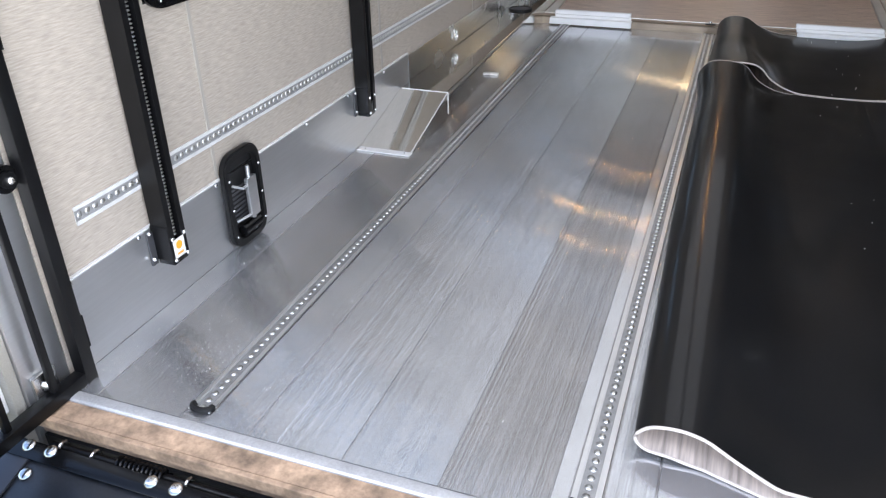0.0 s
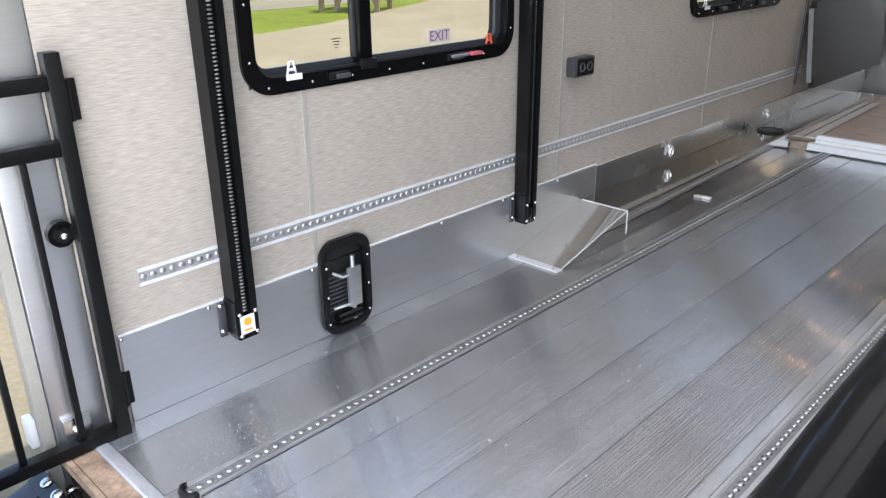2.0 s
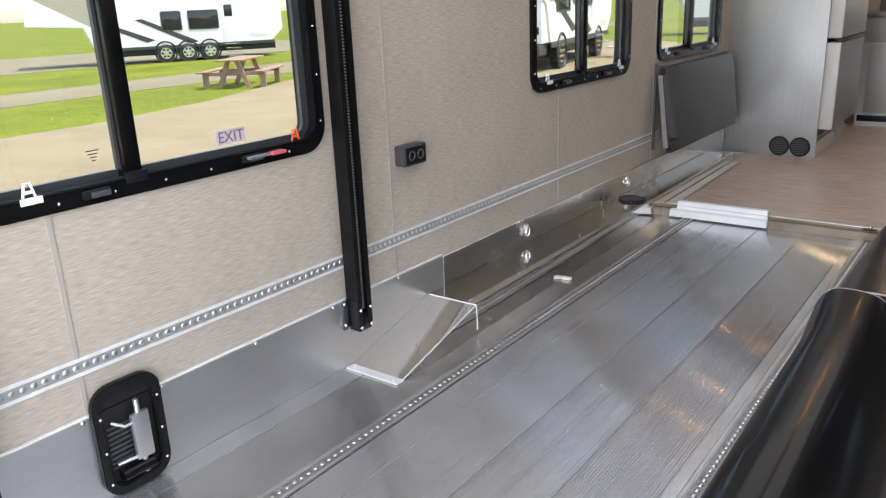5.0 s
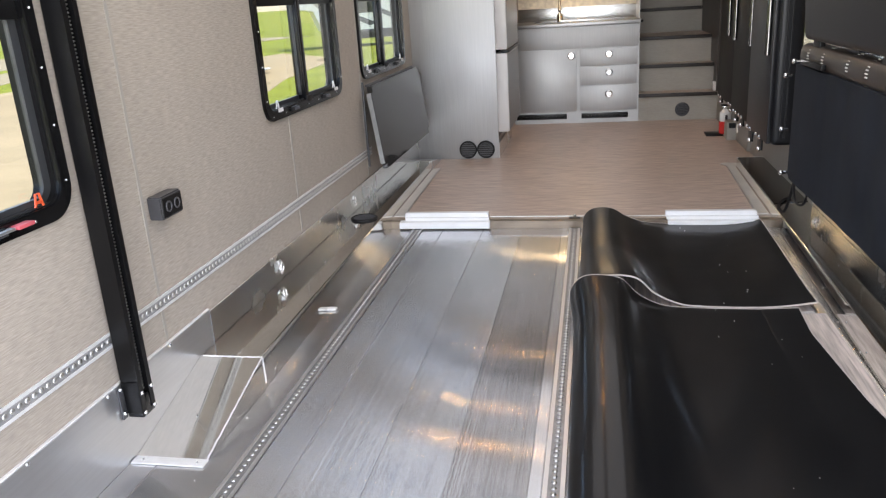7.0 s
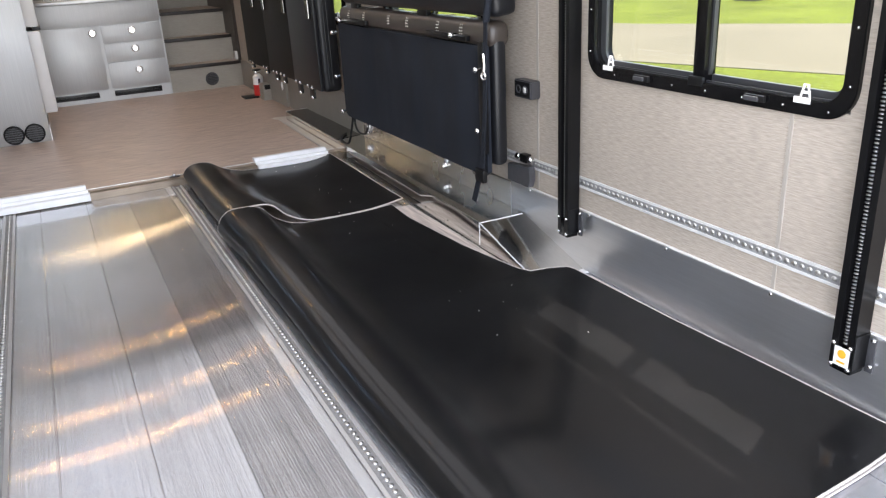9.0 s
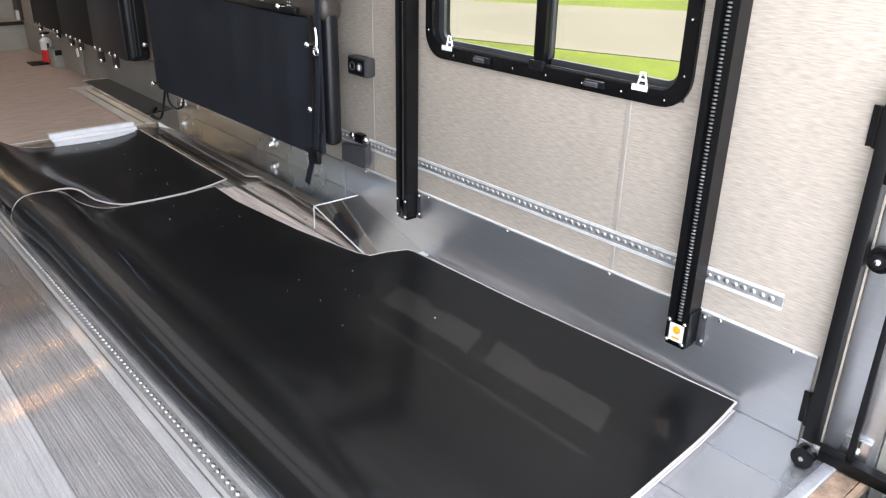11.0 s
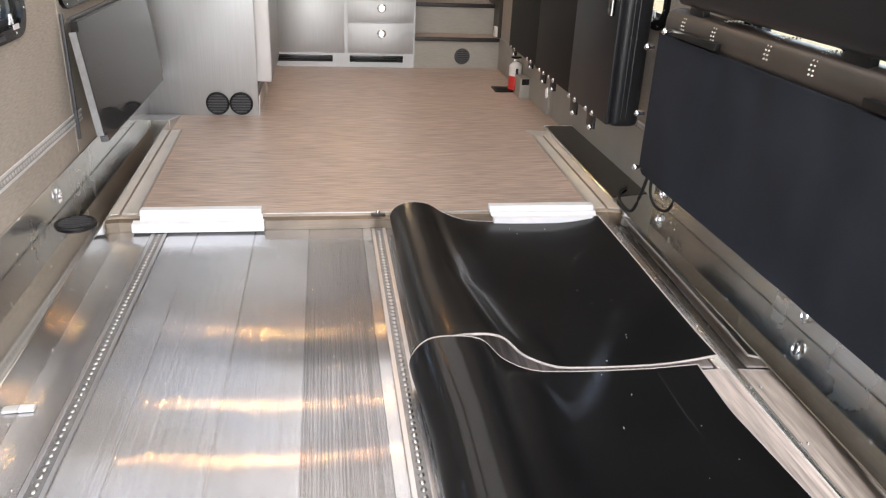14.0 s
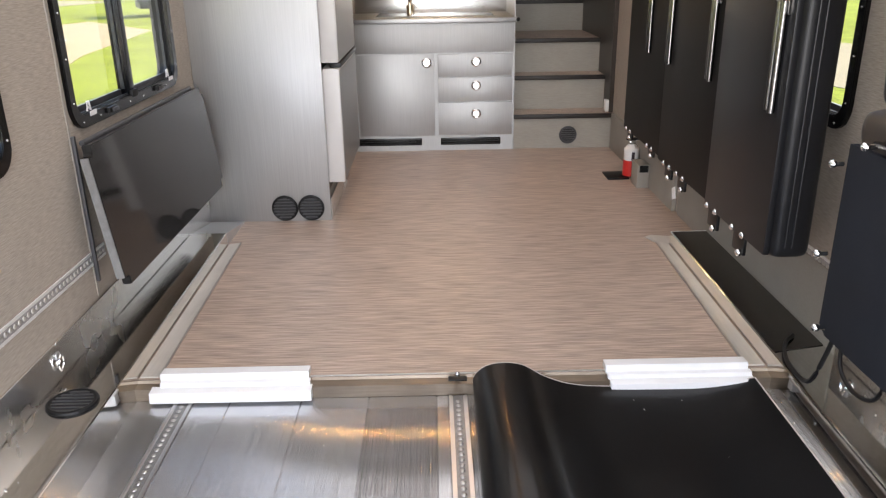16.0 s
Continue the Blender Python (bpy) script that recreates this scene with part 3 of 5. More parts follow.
# ---- bed lift posts ----
def lift_post(s, y, sticker):
    t = thing("lift_post", (s * 1.19, y, 0.14), "black steel bed-lift rail with silver chain" + (" and warning label" if sticker else ""), "lift rail", "lift rails")
    x0, x1, h = 1.2095, 1.155, 0.032
    prof = [(s * x0, y - h), (s * x1, y - h), (s * x1, y - 0.013), (s * (x1 + 0.022), y - 0.013), (s * (x1 + 0.022), y + 0.013), (s * x1, y + 0.013), (s * x1, y + h), (s * x0, y + h)]
    part("rail", prism(prof, "z", 0.15, 2.45), M_BLACK, t)
    part("foot_block", box(s * 1.157, s * 1.207, y - 0.030, y + 0.030, 0.135, 0.20, 0.003), M_BLACKGLOSS, t)
    part("side_plate", box(s * 1.155, s * 1.2093, y - h - 0.004, y - h - 0.0005, 0.15, 0.25, 0.001, 1), M_BLACK, t)
    part("wall_flange", box(s * 1.203, s * 1.2093, y - h - 0.026, y - h - 0.004, 0.14, 0.235, 0.002), M_GREYPL, t)
    studs("bolt", [(s * 1.154, y + o, z) for o in (-0.024, 0.024) for z in (0.150, 0.212)] + [(s * 1.20, y - h - 0.02, z) for z in (0.16, 0.235)] + [(s * 1.18, y, 0.130)], 0.0065, M_STEEL, t)
    if sticker:
        k = part("label", box(s * 1.1545, s * 1.1568, y - 0.024, y + 0.02, 0.152, 0.205), M_WHITE, t, "white warning label with an orange symbol")
        part("symbol", rod((s * 1.1535, y - 0.002, 0.187), (s * 1.1547, y - 0.002, 0.187), 0.012, 16), M_YELLOW, k)
        part("print_bar", box(s * 1.1537, s * 1.1547, y - 0.014, y + 0.01, 0.160, 0.166), M_YELLOW, k)
    tmpl = ball((0, 0, 0), 1.0, None, 8, 5)
    tv = [v.co.copy() for v in tmpl.verts]
    tf = [[v.index for v in f.verts] for f in tmpl.faces]
    tmpl.free()
    vs, fs = [], []
    for i in range(225):
        k = len(vs)
        vs += [(s * (x1 + 0.012) + a.x * 0.006, y + a.y * 0.0085, 0.215 + i * 0.0098 + a.z * 0.0030) for a in tv]
        fs += [[k + j for j in f] for f in tf]
    me = bpy.data.meshes.new("chain")
    me.from_pydata(vs, [], fs)
    me.materials.append(M_CHAIN)
    me.shade_smooth()
    ob = new("chain", me)
    ob.parent, ob.matrix_parent_inverse = t, Matrix.Translation(-t.location)
    tagged(ob, "silver roller chain in the slot", kind="stuff")


lift_post(-1, 1.779, True)
lift_post(-1, 3.004, False)
lift_post(1, 3.045, False)
lift_post(1, 1.812, True)


# ---- windows ----
def word(name, text, size, m, place, parent, label=""):
    cu = bpy.data.curves.new(name, "FONT")
    cu.body, cu.size, cu.extrude, cu.align_x = text, size, 0.0006, "CENTER"
    tmp = new("tmp", cu)
    me = bpy.data.meshes.new_from_object(tmp.evaluated_get(bpy.context.evaluated_depsgraph_get()))
    bpy.data.objects.remove(tmp)
    me.transform(place)
    me.materials.clear()
    me.materials.append(m)
    ob = new(name, me)
    ob.parent = parent
    if parent.type == "EMPTY":
        ob.matrix_parent_inverse = Matrix.Translation(-parent.location)
    return tagged(ob, label)


def window(s, o, n, exit_sign=False, bar=1.245, deep=0.05, middle=None):
    y0, y1, z0, z1 = o[0] - 0.02, o[1] + 0.02, o[2] - 0.02, o[3] + 0.02
    t = thing("window_%d" % n, (s * WX, (y0 + y1) / 2, z0), "black-framed trailer window with two tinted panes and rounded corners", "window", "side windows", "structure")
    out, inn, mid = rounded(y0, y1, z0, z1, 0.085), rounded(y0 + 0.042, y1 - 0.042, z0 + 0.042, z1 - 0.042, 0.055), rounded(y0 + 0.021, y1 - 0.021, z0 + 0.021, z1 - 0.021, 0.06)
    bm = ring_frame(out, inn, "x", s * (WX + 0.004), s * (WX - 0.014))
    bmesh.ops.bevel(bm, geom=bm.edges[:], offset=0.003, segments=2, affect="EDGES", clamp_overlap=True)
    f = part("window_frame", bm, M_BLACKGLOSS, t)
    part("sleeve", ring_frame(mid, inn, "x", s * (WX + 0.002), s * (WX + 0.066)), M_BLACK, t)
    ym = middle or (y0 + y1) / 2
    studs("screw", [(s * (WX - 0.0145), y0 + 0.07 + k * 0.14, z0 + 0.02) for k in range(int((y1 - y0 - 0.1) / 0.14) + 1)]
          + [(s * (WX - 0.0145), y, z0 + 0.09 + k * 0.14) for k in range(4) for y in (y0 + 0.02, y1 - 0.02)], 0.004, M_STEEL, f, (1, 1, 1), 6, 4)
    a, b_, c, d = y0 + 0.042, y1 - 0.042, z0 + 0.042, z1 - 0.042
    # sliding sashes, the second set deeper
    for u, w, x in ((a, ym + 0.03, 0.030), (ym - 0.03, b_, 0.014)):
        q = part("sash", ring_frame(rounded(u, w, c, d, 0.045), rounded(u + 0.026, w - 0.026, c + 0.020, d - 0.02, 0.030), "x", s * (WX + x), s * (WX + x + 0.014)), M_SASH, t)
        g = part("pane", box(s * (WX + x + 0.005), s * (WX + x + 0.009), u + 0.02, w - 0.02, c + 0.012, d - 0.012), M_GLASS, q)
        g.visible_shadow = False
    part("mullion", box(s * (WX - 0.006), s * (WX + 0.045), ym - 0.022, ym + 0.022, c - 0.004, bar + 0.02, 0.004), M_BLACKGLOSS, t)
    part("crossbar", box(s * (WX + 0.002), s * (WX + 0.012), a, b_, bar, bar + deep, 0.003), M_BLACK, t)
    part("light_strip", box(s * (WX + 0.006), s * (WX + 0.010), a + 0.03, b_ - 0.03, c + 0.001, c + 0.005), M_SASH, t)
    part("shoe", box(s * (WX - 0.0175), s * (WX - 0.004), ym - 0.03, ym + 0.03, z0 + 0.030, z0 + 0.058, 0.004), M_PLASTIC, t)
    for y in (y0 + 0.30, y1 - 0.30):
        k = part("latch", box(s * (WX - 0.026), s * (WX - 0.0145), y - 0.035, y + 0.035, z0 + 0.016, z0 + 0.036, 0.004), M_PLASTIC, t)
        part("lever", box(s * (WX - 0.034), s * (WX - 0.026), y - 0.018, y + 0.03, z0 + 0.019, z0 + 0.032, 0.003), M_GREYPL, k)
    for y, m in ((y0 + 0.155, M_WHITE), (y1 - 0.116, M_ORANGE if exit_sign else M_WHITE)):
        bm = bmesh.new()
        x = s * (WX + 0.0)
        tube([(x, y - 0.014, c + 0.004), (x, y - 0.006, c + 0.036), (x, y + 0.006, c + 0.036), (x, y + 0.014, c + 0.004)], 0.0034, 6, bm)
        boxm(bm, min(x, x + 0.004), max(x, x + 0.004), y - 0.012, y + 0.012, c + 0.012, c + 0.019)
        part("release_tab", bm, m, t, "white release tab" if m is M_WHITE else "orange-red release tab")
        if m is M_WHITE:
            part("sticker", box(s * (WX - 0.0165), s * (WX - 0.0138), y - 0.028, y + 0.022, z0 + 0.032, z0 + 0.048), M_WHITE, t)
    if exit_sign:
        part("red_handle", box(s * (WX - 0.042), s * (WX - 0.016), y1 - 0.245, y1 - 0.19, z0 + 0.024, z0 + 0.034, 0.004), M_PINK, t, "pink-red emergency release handle")
        part("release_lever", box(s * (WX - 0.036), s * (WX - 0.018), y1 - 0.325, y1 - 0.248, z0 + 0.025, z0 + 0.033, 0.003), M_KICK, t, "silver release lever")
        k = part("sign_plate", box(s * (WX + 0.006), s * (WX + 0.0075), y1 - 0.396, y1 - 0.296, c + 0.031, c + 0.071), M_STICKER, t, "pale exit sticker with purple letters")
        word("sign_letters", "EXIT", 0.043, M_PURPLE, Matrix.Translation((s * (WX + 0.0045), y1 - 0.346, c + 0.037)) @ pose(0, 0, 0, 90, 0, 90 if s < 0 else -90), k)
        for i in range(4):
            part("etched_mark", box(s * (WX + 0.031), s * (WX + 0.032), ym - 0.095 + 0.004 * (3 - i), ym - 0.062 - 0.004 * (3 - i), c + 0.05 + 0.008 * i, c + 0.0525 + 0.008 * i), M_GREYPL, t)


for i, o in enumerate(WIN_L):
    window(-1, o, i + 1, i == 0, middle=2.288 if i == 0 else None)
# window_4 is taller, its deep unseen crossbar sized to split the sun patches
for i, o in enumerate(WIN_R):
    window(1, o, i + 4, False, 1.215 if i == 0 else 1.245, 0.235 if i == 0 else 0.05)


# ---- outlets and tie-down bucket ----
def outlet(s, y, z, label):
    t = thing("wall_outlet", (s * WX, y, z), label, "outlet", "wall outlets")
    part("box", prism([(y - 0.062, z - 0.036), (y + 0.062, z - 0.036), (y + 0.062, z + 0.036), (y - 0.062, z + 0.036)], "x", s * (WX - 0.001), s * (WX - 0.048), 0.004), M_GREYPL, t)
    f = part("face", box(s * (WX - 0.0478), s * (WX - 0.0505), y - 0.055, y + 0.055, z - 0.030, z + 0.030, 0.001, 1), M_PLASTIC, t)
    for o in (-0.024, 0.024):
        part("socket", torus((s * (WX - 0.051), y + o, z), (1, 0, 0), 0.015, 0.0028), M_GREYPL, f)
        if s > 0 and o < 0:
            part("port", box(s * (WX - 0.0535), s * (WX - 0.0500), y + o - 0.006, y + o + 0.006, z - 0.010, z + 0.010), M_WHITE, f, "small white port")


outlet(-1, 3.335, 0.675, "charcoal double wall outlet on taupe vinyl wall")
outlet(1, 3.352, 0.672, "charcoal wall outlet with a small white port")

t = thing("recessed_strap_bucket", (-1.205, 2.145, 0.0), "black recessed strap bucket with a bare metal ratchet lever", "strap bucket")
oy0, oy1, oz0, oz1 = 2.056, 2.246, 0.004, 0.312
bm = ring_frame(rounded(oy0, oy1, oz0, oz1, 0.055), rounded(oy0 + 0.024, oy1 - 0.024, oz0 + 0.028, oz1 - 0.028, 0.035), "x", -1.2105, -1.188)
bmesh.ops.bevel(bm, geom=bm.edges[:], offset=0.004, segments=2, affect="EDGES", clamp_overlap=True)
part("bezel", bm, M_PLASTIC, t)
part("recess", box(-1.2103, -1.2085, oy0 + 0.02, oy1 - 0.02, oz0 + 0.024, oz1 - 0.024), M_CHASSIS, t)
for i in range(9):
    part("mesh_bar", box(-1.2075, -1.205, oy0 + 0.035, oy1 - 0.08, 0.075 + i * 0.014, 0.081 + i * 0.014), M_GREYPL, t)
part("lever", box(-1.190, -1.176, 2.146, 2.194, 0.085, 0.215, 0.004), M_KICK, t, "bare metal ratchet lever")
part("spindle", rod((-1.188, 2.170, 0.040), (-1.188, 2.170, 0.250), 0.007), M_KICK, t)
part("arm", tube([(-1.205, 2.105, 0.205), (-1.185, 2.13, 0.19), (-1.18, 2.155, 0.195)], 0.0045), M_SLOT, t)
part("arm", tube([(-1.205, 2.105, 0.085), (-1.185, 2.13, 0.095), (-1.18, 2.155, 0.095)], 0.0045), M_SLOT, t)
part("roller", rod((-1.185, 2.10, 0.060), (-1.185, 2.19, 0.060), 0.016), M_BLACKGLOSS, t)
studs("screw", [(-1.187, y, z) for y in (oy0 + 0.016, oy1 - 0.016) for z in (0.05, 0.14, 0.235)], 0.0045, M_STEEL, t)


# ---- folded floor mats ----
def folded_mat(label, ys, right, under, height, left, lean=lambda y: 0.0, edge=0.028, skew=0.0):
    t = thing("folded_floor_mat", (0.5, (ys[0] + ys[-1]) / 2, 0.0), label, "floor mat", "folded floor mats")
    grid = []
    for y in ys:
        h, xl, xr, xu = height(y), left(y), right(y), under(y)
        wav = 0.004 * noise.noise((0, y * 1.3, 2.0))
        e = lean(y)
        ctrl = [(xr, edge), (xr - 0.12, 0.021 + 0.3 * (edge - 0.028)), (0.72, 0.020 + wav), (0.48 + e * 0.5, 0.024 + wav), (0.37 + e, 0.036), (0.285 + e, 0.062 + 0.3 * (h - 0.1)), (0.215 + e, h * 0.93), (xl + 0.085 + e * 0.6, h), (xl + 0.03, h * 0.86),
                (xl, h * 0.50), (xl + 0.022, h * 0.17), (xl + 0.075, 0.012), (0.22, 0.006), (0.40, 0.005), (0.75, 0.005), (xu, 0.005)]
        grid.append([(q[0], y + skew * lerp(q[0], [(0.10, 0.0), (0.22, -0.012), (0.36, -0.055), (0.66, -0.018), (0.98, 0.003), (1.2, 0.028)]) * max(0.0, 1 - (y - ys[0]) / 0.5), q[1] + 0.0015 * noise.noise((q[0] * 5, y * 3, 0))) for q in spline(ctrl, 5)])
    m = len(grid[0])
    th = 0.0022

    def offset(sign):
        rows = []
        for row in grid:
            r = []
            for i, p in enumerate(row):
                a, b = row[max(i - 1, 0)], row[min(i + 1, m - 1)]
                dx, dz = b[0] - a[0], b[2] - a[2]
                ln = math.hypot(dx, dz) or 1
                r.append((p[0] - sign * th * -dz / ln, p[1], p[2] - sign * th * dx / ln))
            rows.append(r)
        return rows
    outer, inner = offset(1), offset(-1)

    def sheet(a, b=None):
        bm = bmesh.new()
        va = [[bm.verts.new(p) for p in r] for r in a]
        for u, w in zip(va, va[1:]):
            for i in range(len(u) - 1):
                bm.faces.new((u[i], u[i + 1], w[i + 1], w[i]))
        return bm
    part("rubber_backing", sheet(outer), M_RUBBER, t, "glossy black rubber backing turned upward", 60)
    part("woven_face", sheet(inner), M_VINYLBACK, t, "brown woven face inside the fold", 60)
    bm = bmesh.new()
    for a, b in ((outer[0], inner[0]), (outer[-1], inner[-1]), ([r[0] for r in outer], [r[0] for r in inner]), ([r[-1] for r in outer], [r[-1] for r in inner])):
        va, vb = [bm.verts.new(p) for p in a], [bm.verts.new(p) for p in b]
        for i in range(len(va) - 1):
            bm.faces.new((va[i], va[i + 1], vb[i + 1], vb[i]))
    # binding along the visible edges
    for pts in (grid[0], grid[-1], [r[0] for r in grid]):
        tube(pts, 0.0036, 6, bm)
    part("bound_edge", bm, M_MATEDGE, t, "pale cut edge of the mat")


def lerp(y, pts):
    for (a, u), (b, w) in zip(pts, pts[1:]):
        if y <= b:
            return u + (w - u) * max(0.0, (y - a)) / (b - a)
    return pts[-1][1]


near = [1.60 + 0.05 * i for i in range(28)] + [2.985, 3.0, 3.015, 3.03, 3.05, 3.08] + [3.13 + 0.05 * i for i in range(20)] + [4.13]
folded_mat("brown woven floor mat folded over, black rubber backing up", near,
           lambda y: lerp(y, [(1.6, 1.20), (2.0, 1.183), (2.42, 1.16), (2.98, 1.145), (3.015, 1.06), (3.03, 0.990), (3.08, 0.968), (3.14, 0.956), (3.42, 0.910), (3.9, 0.872), (4.16, 0.885)]),
           lambda y: lerp(y, [(1.4, 1.195), (2.93, 1.19), (3.03, 0.980), (4.2, 0.982)]),
           lambda y: lerp(y, [(1.4, 0.085), (2.5, 0.10), (3.8, 0.14), (4.1, 0.156)]), lambda y: lerp(y, [(1.4, 0.085), (2.6, 0.055), (3.8, 0.045), (4.1, 0.022)]), skew=1.0)
far = [4.15 + 0.05 * i for i in range(23)] + [5.288]
folded_mat("short piece of brown floor mat folded over, black backing up", far,
           lambda y: lerp(y, [(4.0, 0.955), (4.3, 0.95), (5.4, 0.965)]), lambda y: 0.945,
           lambda y: lerp(y, [(4.17, 0.150), (4.6, 0.126), (5.4, 0.115)]), lambda y: lerp(y, [(4.17, 0.060), (4.5, 0.055), (5.4, 0.062)]), lambda y: lerp(y, [(4.17, 0.065), (4.6, 0.01), (5.0, 0.0), (5.4, 0.0)]), 0.045)

# white angles on the step
for x0, x1 in ((-0.94, -0.465), (0.49, 0.95)):
    t = thing("step_angle", ((x0 + x1) / 2, 5.300, 0.03), "loose white-painted metal angle profiles laid on the step edge", "angle profile", "step angles")
    part("upper_profile", prism([(5.315, ZB), (5.322, ZB + 0.028), (5.365, ZB + 0.026), (5.365, ZB + 0.003), (5.340, ZB)], "x", x0, x1, 0.001), M_WHITEALU, t)
    part("lower_profile", prism([(5.265, 0.008), (5.270, 0.042), (5.308, 0.046), (5.308, 0.008)], "x", x0 - 0.025 * (1 if x0 < 0 else -0.4), x1 + 0.012, 0.001), M_WHITEALU, t)
    part("middle_profile", prism([(5.297, 0.046), (5.300, 0.060), (5.318, 0.062), (5.318, 0.046)], "x", x0 + 0.004, x1 + 0.006), M_WHITEALU, t)
t = thing("floor_pin", (0.012, 5.330, ZB), "small dark hinge pin bracket at the step edge", "bracket")
part("plate", box(-0.018, 0.042, 5.285, 5.310, 0.056, 0.062, 0.002), M_BLACK, t)
part("bolt", ball((0.012, 5.320, 0.062), 0.009), M_STEEL, t)

# ---- fridge cabinet and fold-up table ----
t = thing("fridge_cabinet", (-0.9, 7.360, ZB), "tall brushed aluminium cabinet end panel beside the fridge", "cabinet")
part("end_panel", box(-1.219, -0.590, 6.960, 6.972, ZB, CEIL - 0.002, 0.002), M_STAIN, t)
part("body", box(-1.219, -0.60, 6.972, 7.860, ZB, CEIL - 0.002), M_FRIDGE, t)
part("plinth", box(-0.60, -0.585, 6.980, 7.860, ZB, 0.17), M_ALU, t)
f = thing("refrigerator", (-0.55, 7.400, 0.26), "stainless refrigerator with a freezer door over a fridge door", "refrigerator")
for z0, z1, nm in ((0.25, 0.825, "fridge_door"), (0.852, 1.65, "freezer_door")):
    d = part(nm, box(-0.597, -0.509, 6.990, 7.820, z0, z1, 0.008), M_DOOREDGE, f)
    part("front_skin", box(-0.5088, -0.506, 7.002, 7.810, z0 + 0.01, z1 - 0.01, 0.001, 1), M_FRIDGE, d, "dark stainless front skin")
part("grip", box(-0.555, -0.500, 7.010, 7.810, 0.828, 0.849, 0.003), M_BLACK, f)
part("gasket", box(-0.606, -0.599, 6.978, 7.820, 0.2, 1.66), M_BLACK, f)
for x in (-0.826, -0.690):
    v = thing("heat_vent", (x, 6.955, 0.126), "round black louvred heat vent low on the cabinet", "vent", "heat vents")
    round_vent(v, (x, 6.954, 0.126), "y", 0.067)

t = thing("fold_down_table", (-1.15, 6.2, 0.3), "dark grey laminate table top folded down against the wall", "table")
bm = box(-0.016, 0.016, -0.645, 0.645, -0.243, 0.243)
bmesh.ops.bevel(bm, geom=[e for e in bm.edges if abs(e.verts[0].co.x - e.verts[1].co.x) > 0.02], offset=0.035, segments=5, affect="EDGES")
bmesh.ops.bevel(bm, geom=bm.edges[:], offset=0.003, segments=2, affect="EDGES", clamp_overlap=True)
bm.transform(pose(-1.133, 6.185, 0.533, 0, -7.0, 0))
part("top", bm, M_PANEL, t)
bm = box(-0.0135, 0.0135, -0.6475, -0.6435, -0.207, 0.207)
bm.transform(pose(-1.133, 6.185, 0.533, 0, -7.0, 0))
part("edge_band", bm, M_TRACKDARK, t, "grey metal edge band")
part("hinge", rod((-1.185, 5.60, 0.775), (-1.185, 6.78, 0.775), 0.009), M_GREYPL, t)
part("leg", box(-1.212, -1.200, 5.585, 5.60, 0.30, 0.80, 0.003), M_GREYPL, t)

# ---- kitchen ----
KY = 8.505
t = thing("kitchen_cabinet", (-0.03, 8.760, ZB), "aluminium-fronted kitchen base cabinet with one door and three drawers", "cabinet")
part("body", box(-0.62, 0.508, KY + 0.006, YEND - 0.002, ZB, 0.925), M_STAIN, t)
part("apron", box(-0.60, 0.505, KY - 0.008, KY + 0.005, 0.733, 0.925, 0.002), M_STAIN, t)
d = part("door", box(-0.560, -0.042, KY - 0.012, KY + 0.004, 0.165, 0.725, 0.002), M_STAIN, t)


def knob(parent, x, z):
    k = part("latch_knob", rod((x, KY - 0.024, z), (x, KY - 0.010, z), 0.030, 24), M_CHROME, parent, "round chrome push latch")
    part("bezel", torus((x, KY - 0.022, z), (0, 1, 0), 0.028, 0.006), M_CHROME, k)
    part("button", rod((x, KY - 0.032, z), (x, KY - 0.024, z), 0.013, 16), M_STEEL, k)


knob(d, -0.090, 0.668)
for z0, z1 in ((0.574, 0.720), (0.404, 0.564), (0.166, 0.394)):
    d = part("drawer", box(-0.012, 0.496, KY - 0.012, KY + 0.004, z0, z1, 0.002), M_STAIN, t)
    knob(d, 0.247, z0 + (z1 - z0) * 0.66)
for x0, x1 in ((-0.60, -0.134), (0.0, 0.421)):
    v = part("toe_vent", box(x0, x1, KY - 0.002, KY + 0.005, 0.095, 0.145, 0.002), M_BLACKGLOSS, t, "black slotted toe-kick vent")
    for i in range(3):
        part("slat", box(x0 + 0.01, x1 - 0.01, KY - 0.006, KY - 0.002, 0.102 + i * 0.015, 0.107 + i * 0.015), M_PLASTIC, v)
t = thing("worktop", (0, 8.810, 0.955), "dark edged aluminium worktop with a sink", "worktop")
part("slab", box(-0.64, 0.528, KY - 0.03, YEND - 0.002, 0.927, 0.957, 0.004), M_FRIDGE, t)
part("sink_rim", box(-0.45, 0.40, 8.620, 9.040, 0.957, 0.962, 0.002), M_STAIN, t)
part("sink_well", box(-0.43, 0.38, 8.640, 9.020, 0.9625, 0.964), M_BLACKGLOSS, t)
part("corner_bumper", ball((0.528, KY - 0.03, 0.943), 0.014), M_BLACK, t)
t = thing("drying_rack", (-0.08, 8.660, 0.967), "chrome roll-out wire drying rack over the sink", "drying rack")
for i in range(16):
    part("wire", rod((-0.18 + i * 0.018, 8.630, 0.971), (-0.18 + i * 0.018, 8.860, 0.971), 0.004, 6), M_CHROME, t)
t = thing("kitchen_tap", (-0.200, 8.960, 0.957), "warm metal kitchen tap with a straight spout", "tap")
part("base", rod((-0.200, 8.810, 0.957), (-0.200, 8.810, 1.03), 0.026, 16), M_BRASS, t)
part("stem", rod((-0.200, 8.810, 1.03), (-0.200, 8.810, 1.38), 0.013, 12), M_BRASS, t)
part("spout", tube([(-0.200, 8.810, 1.36), (-0.200, 8.760, 1.43), (-0.200, 8.690, 1.42), (-0.200, 8.660, 1.34)], 0.012), M_BRASS, t)
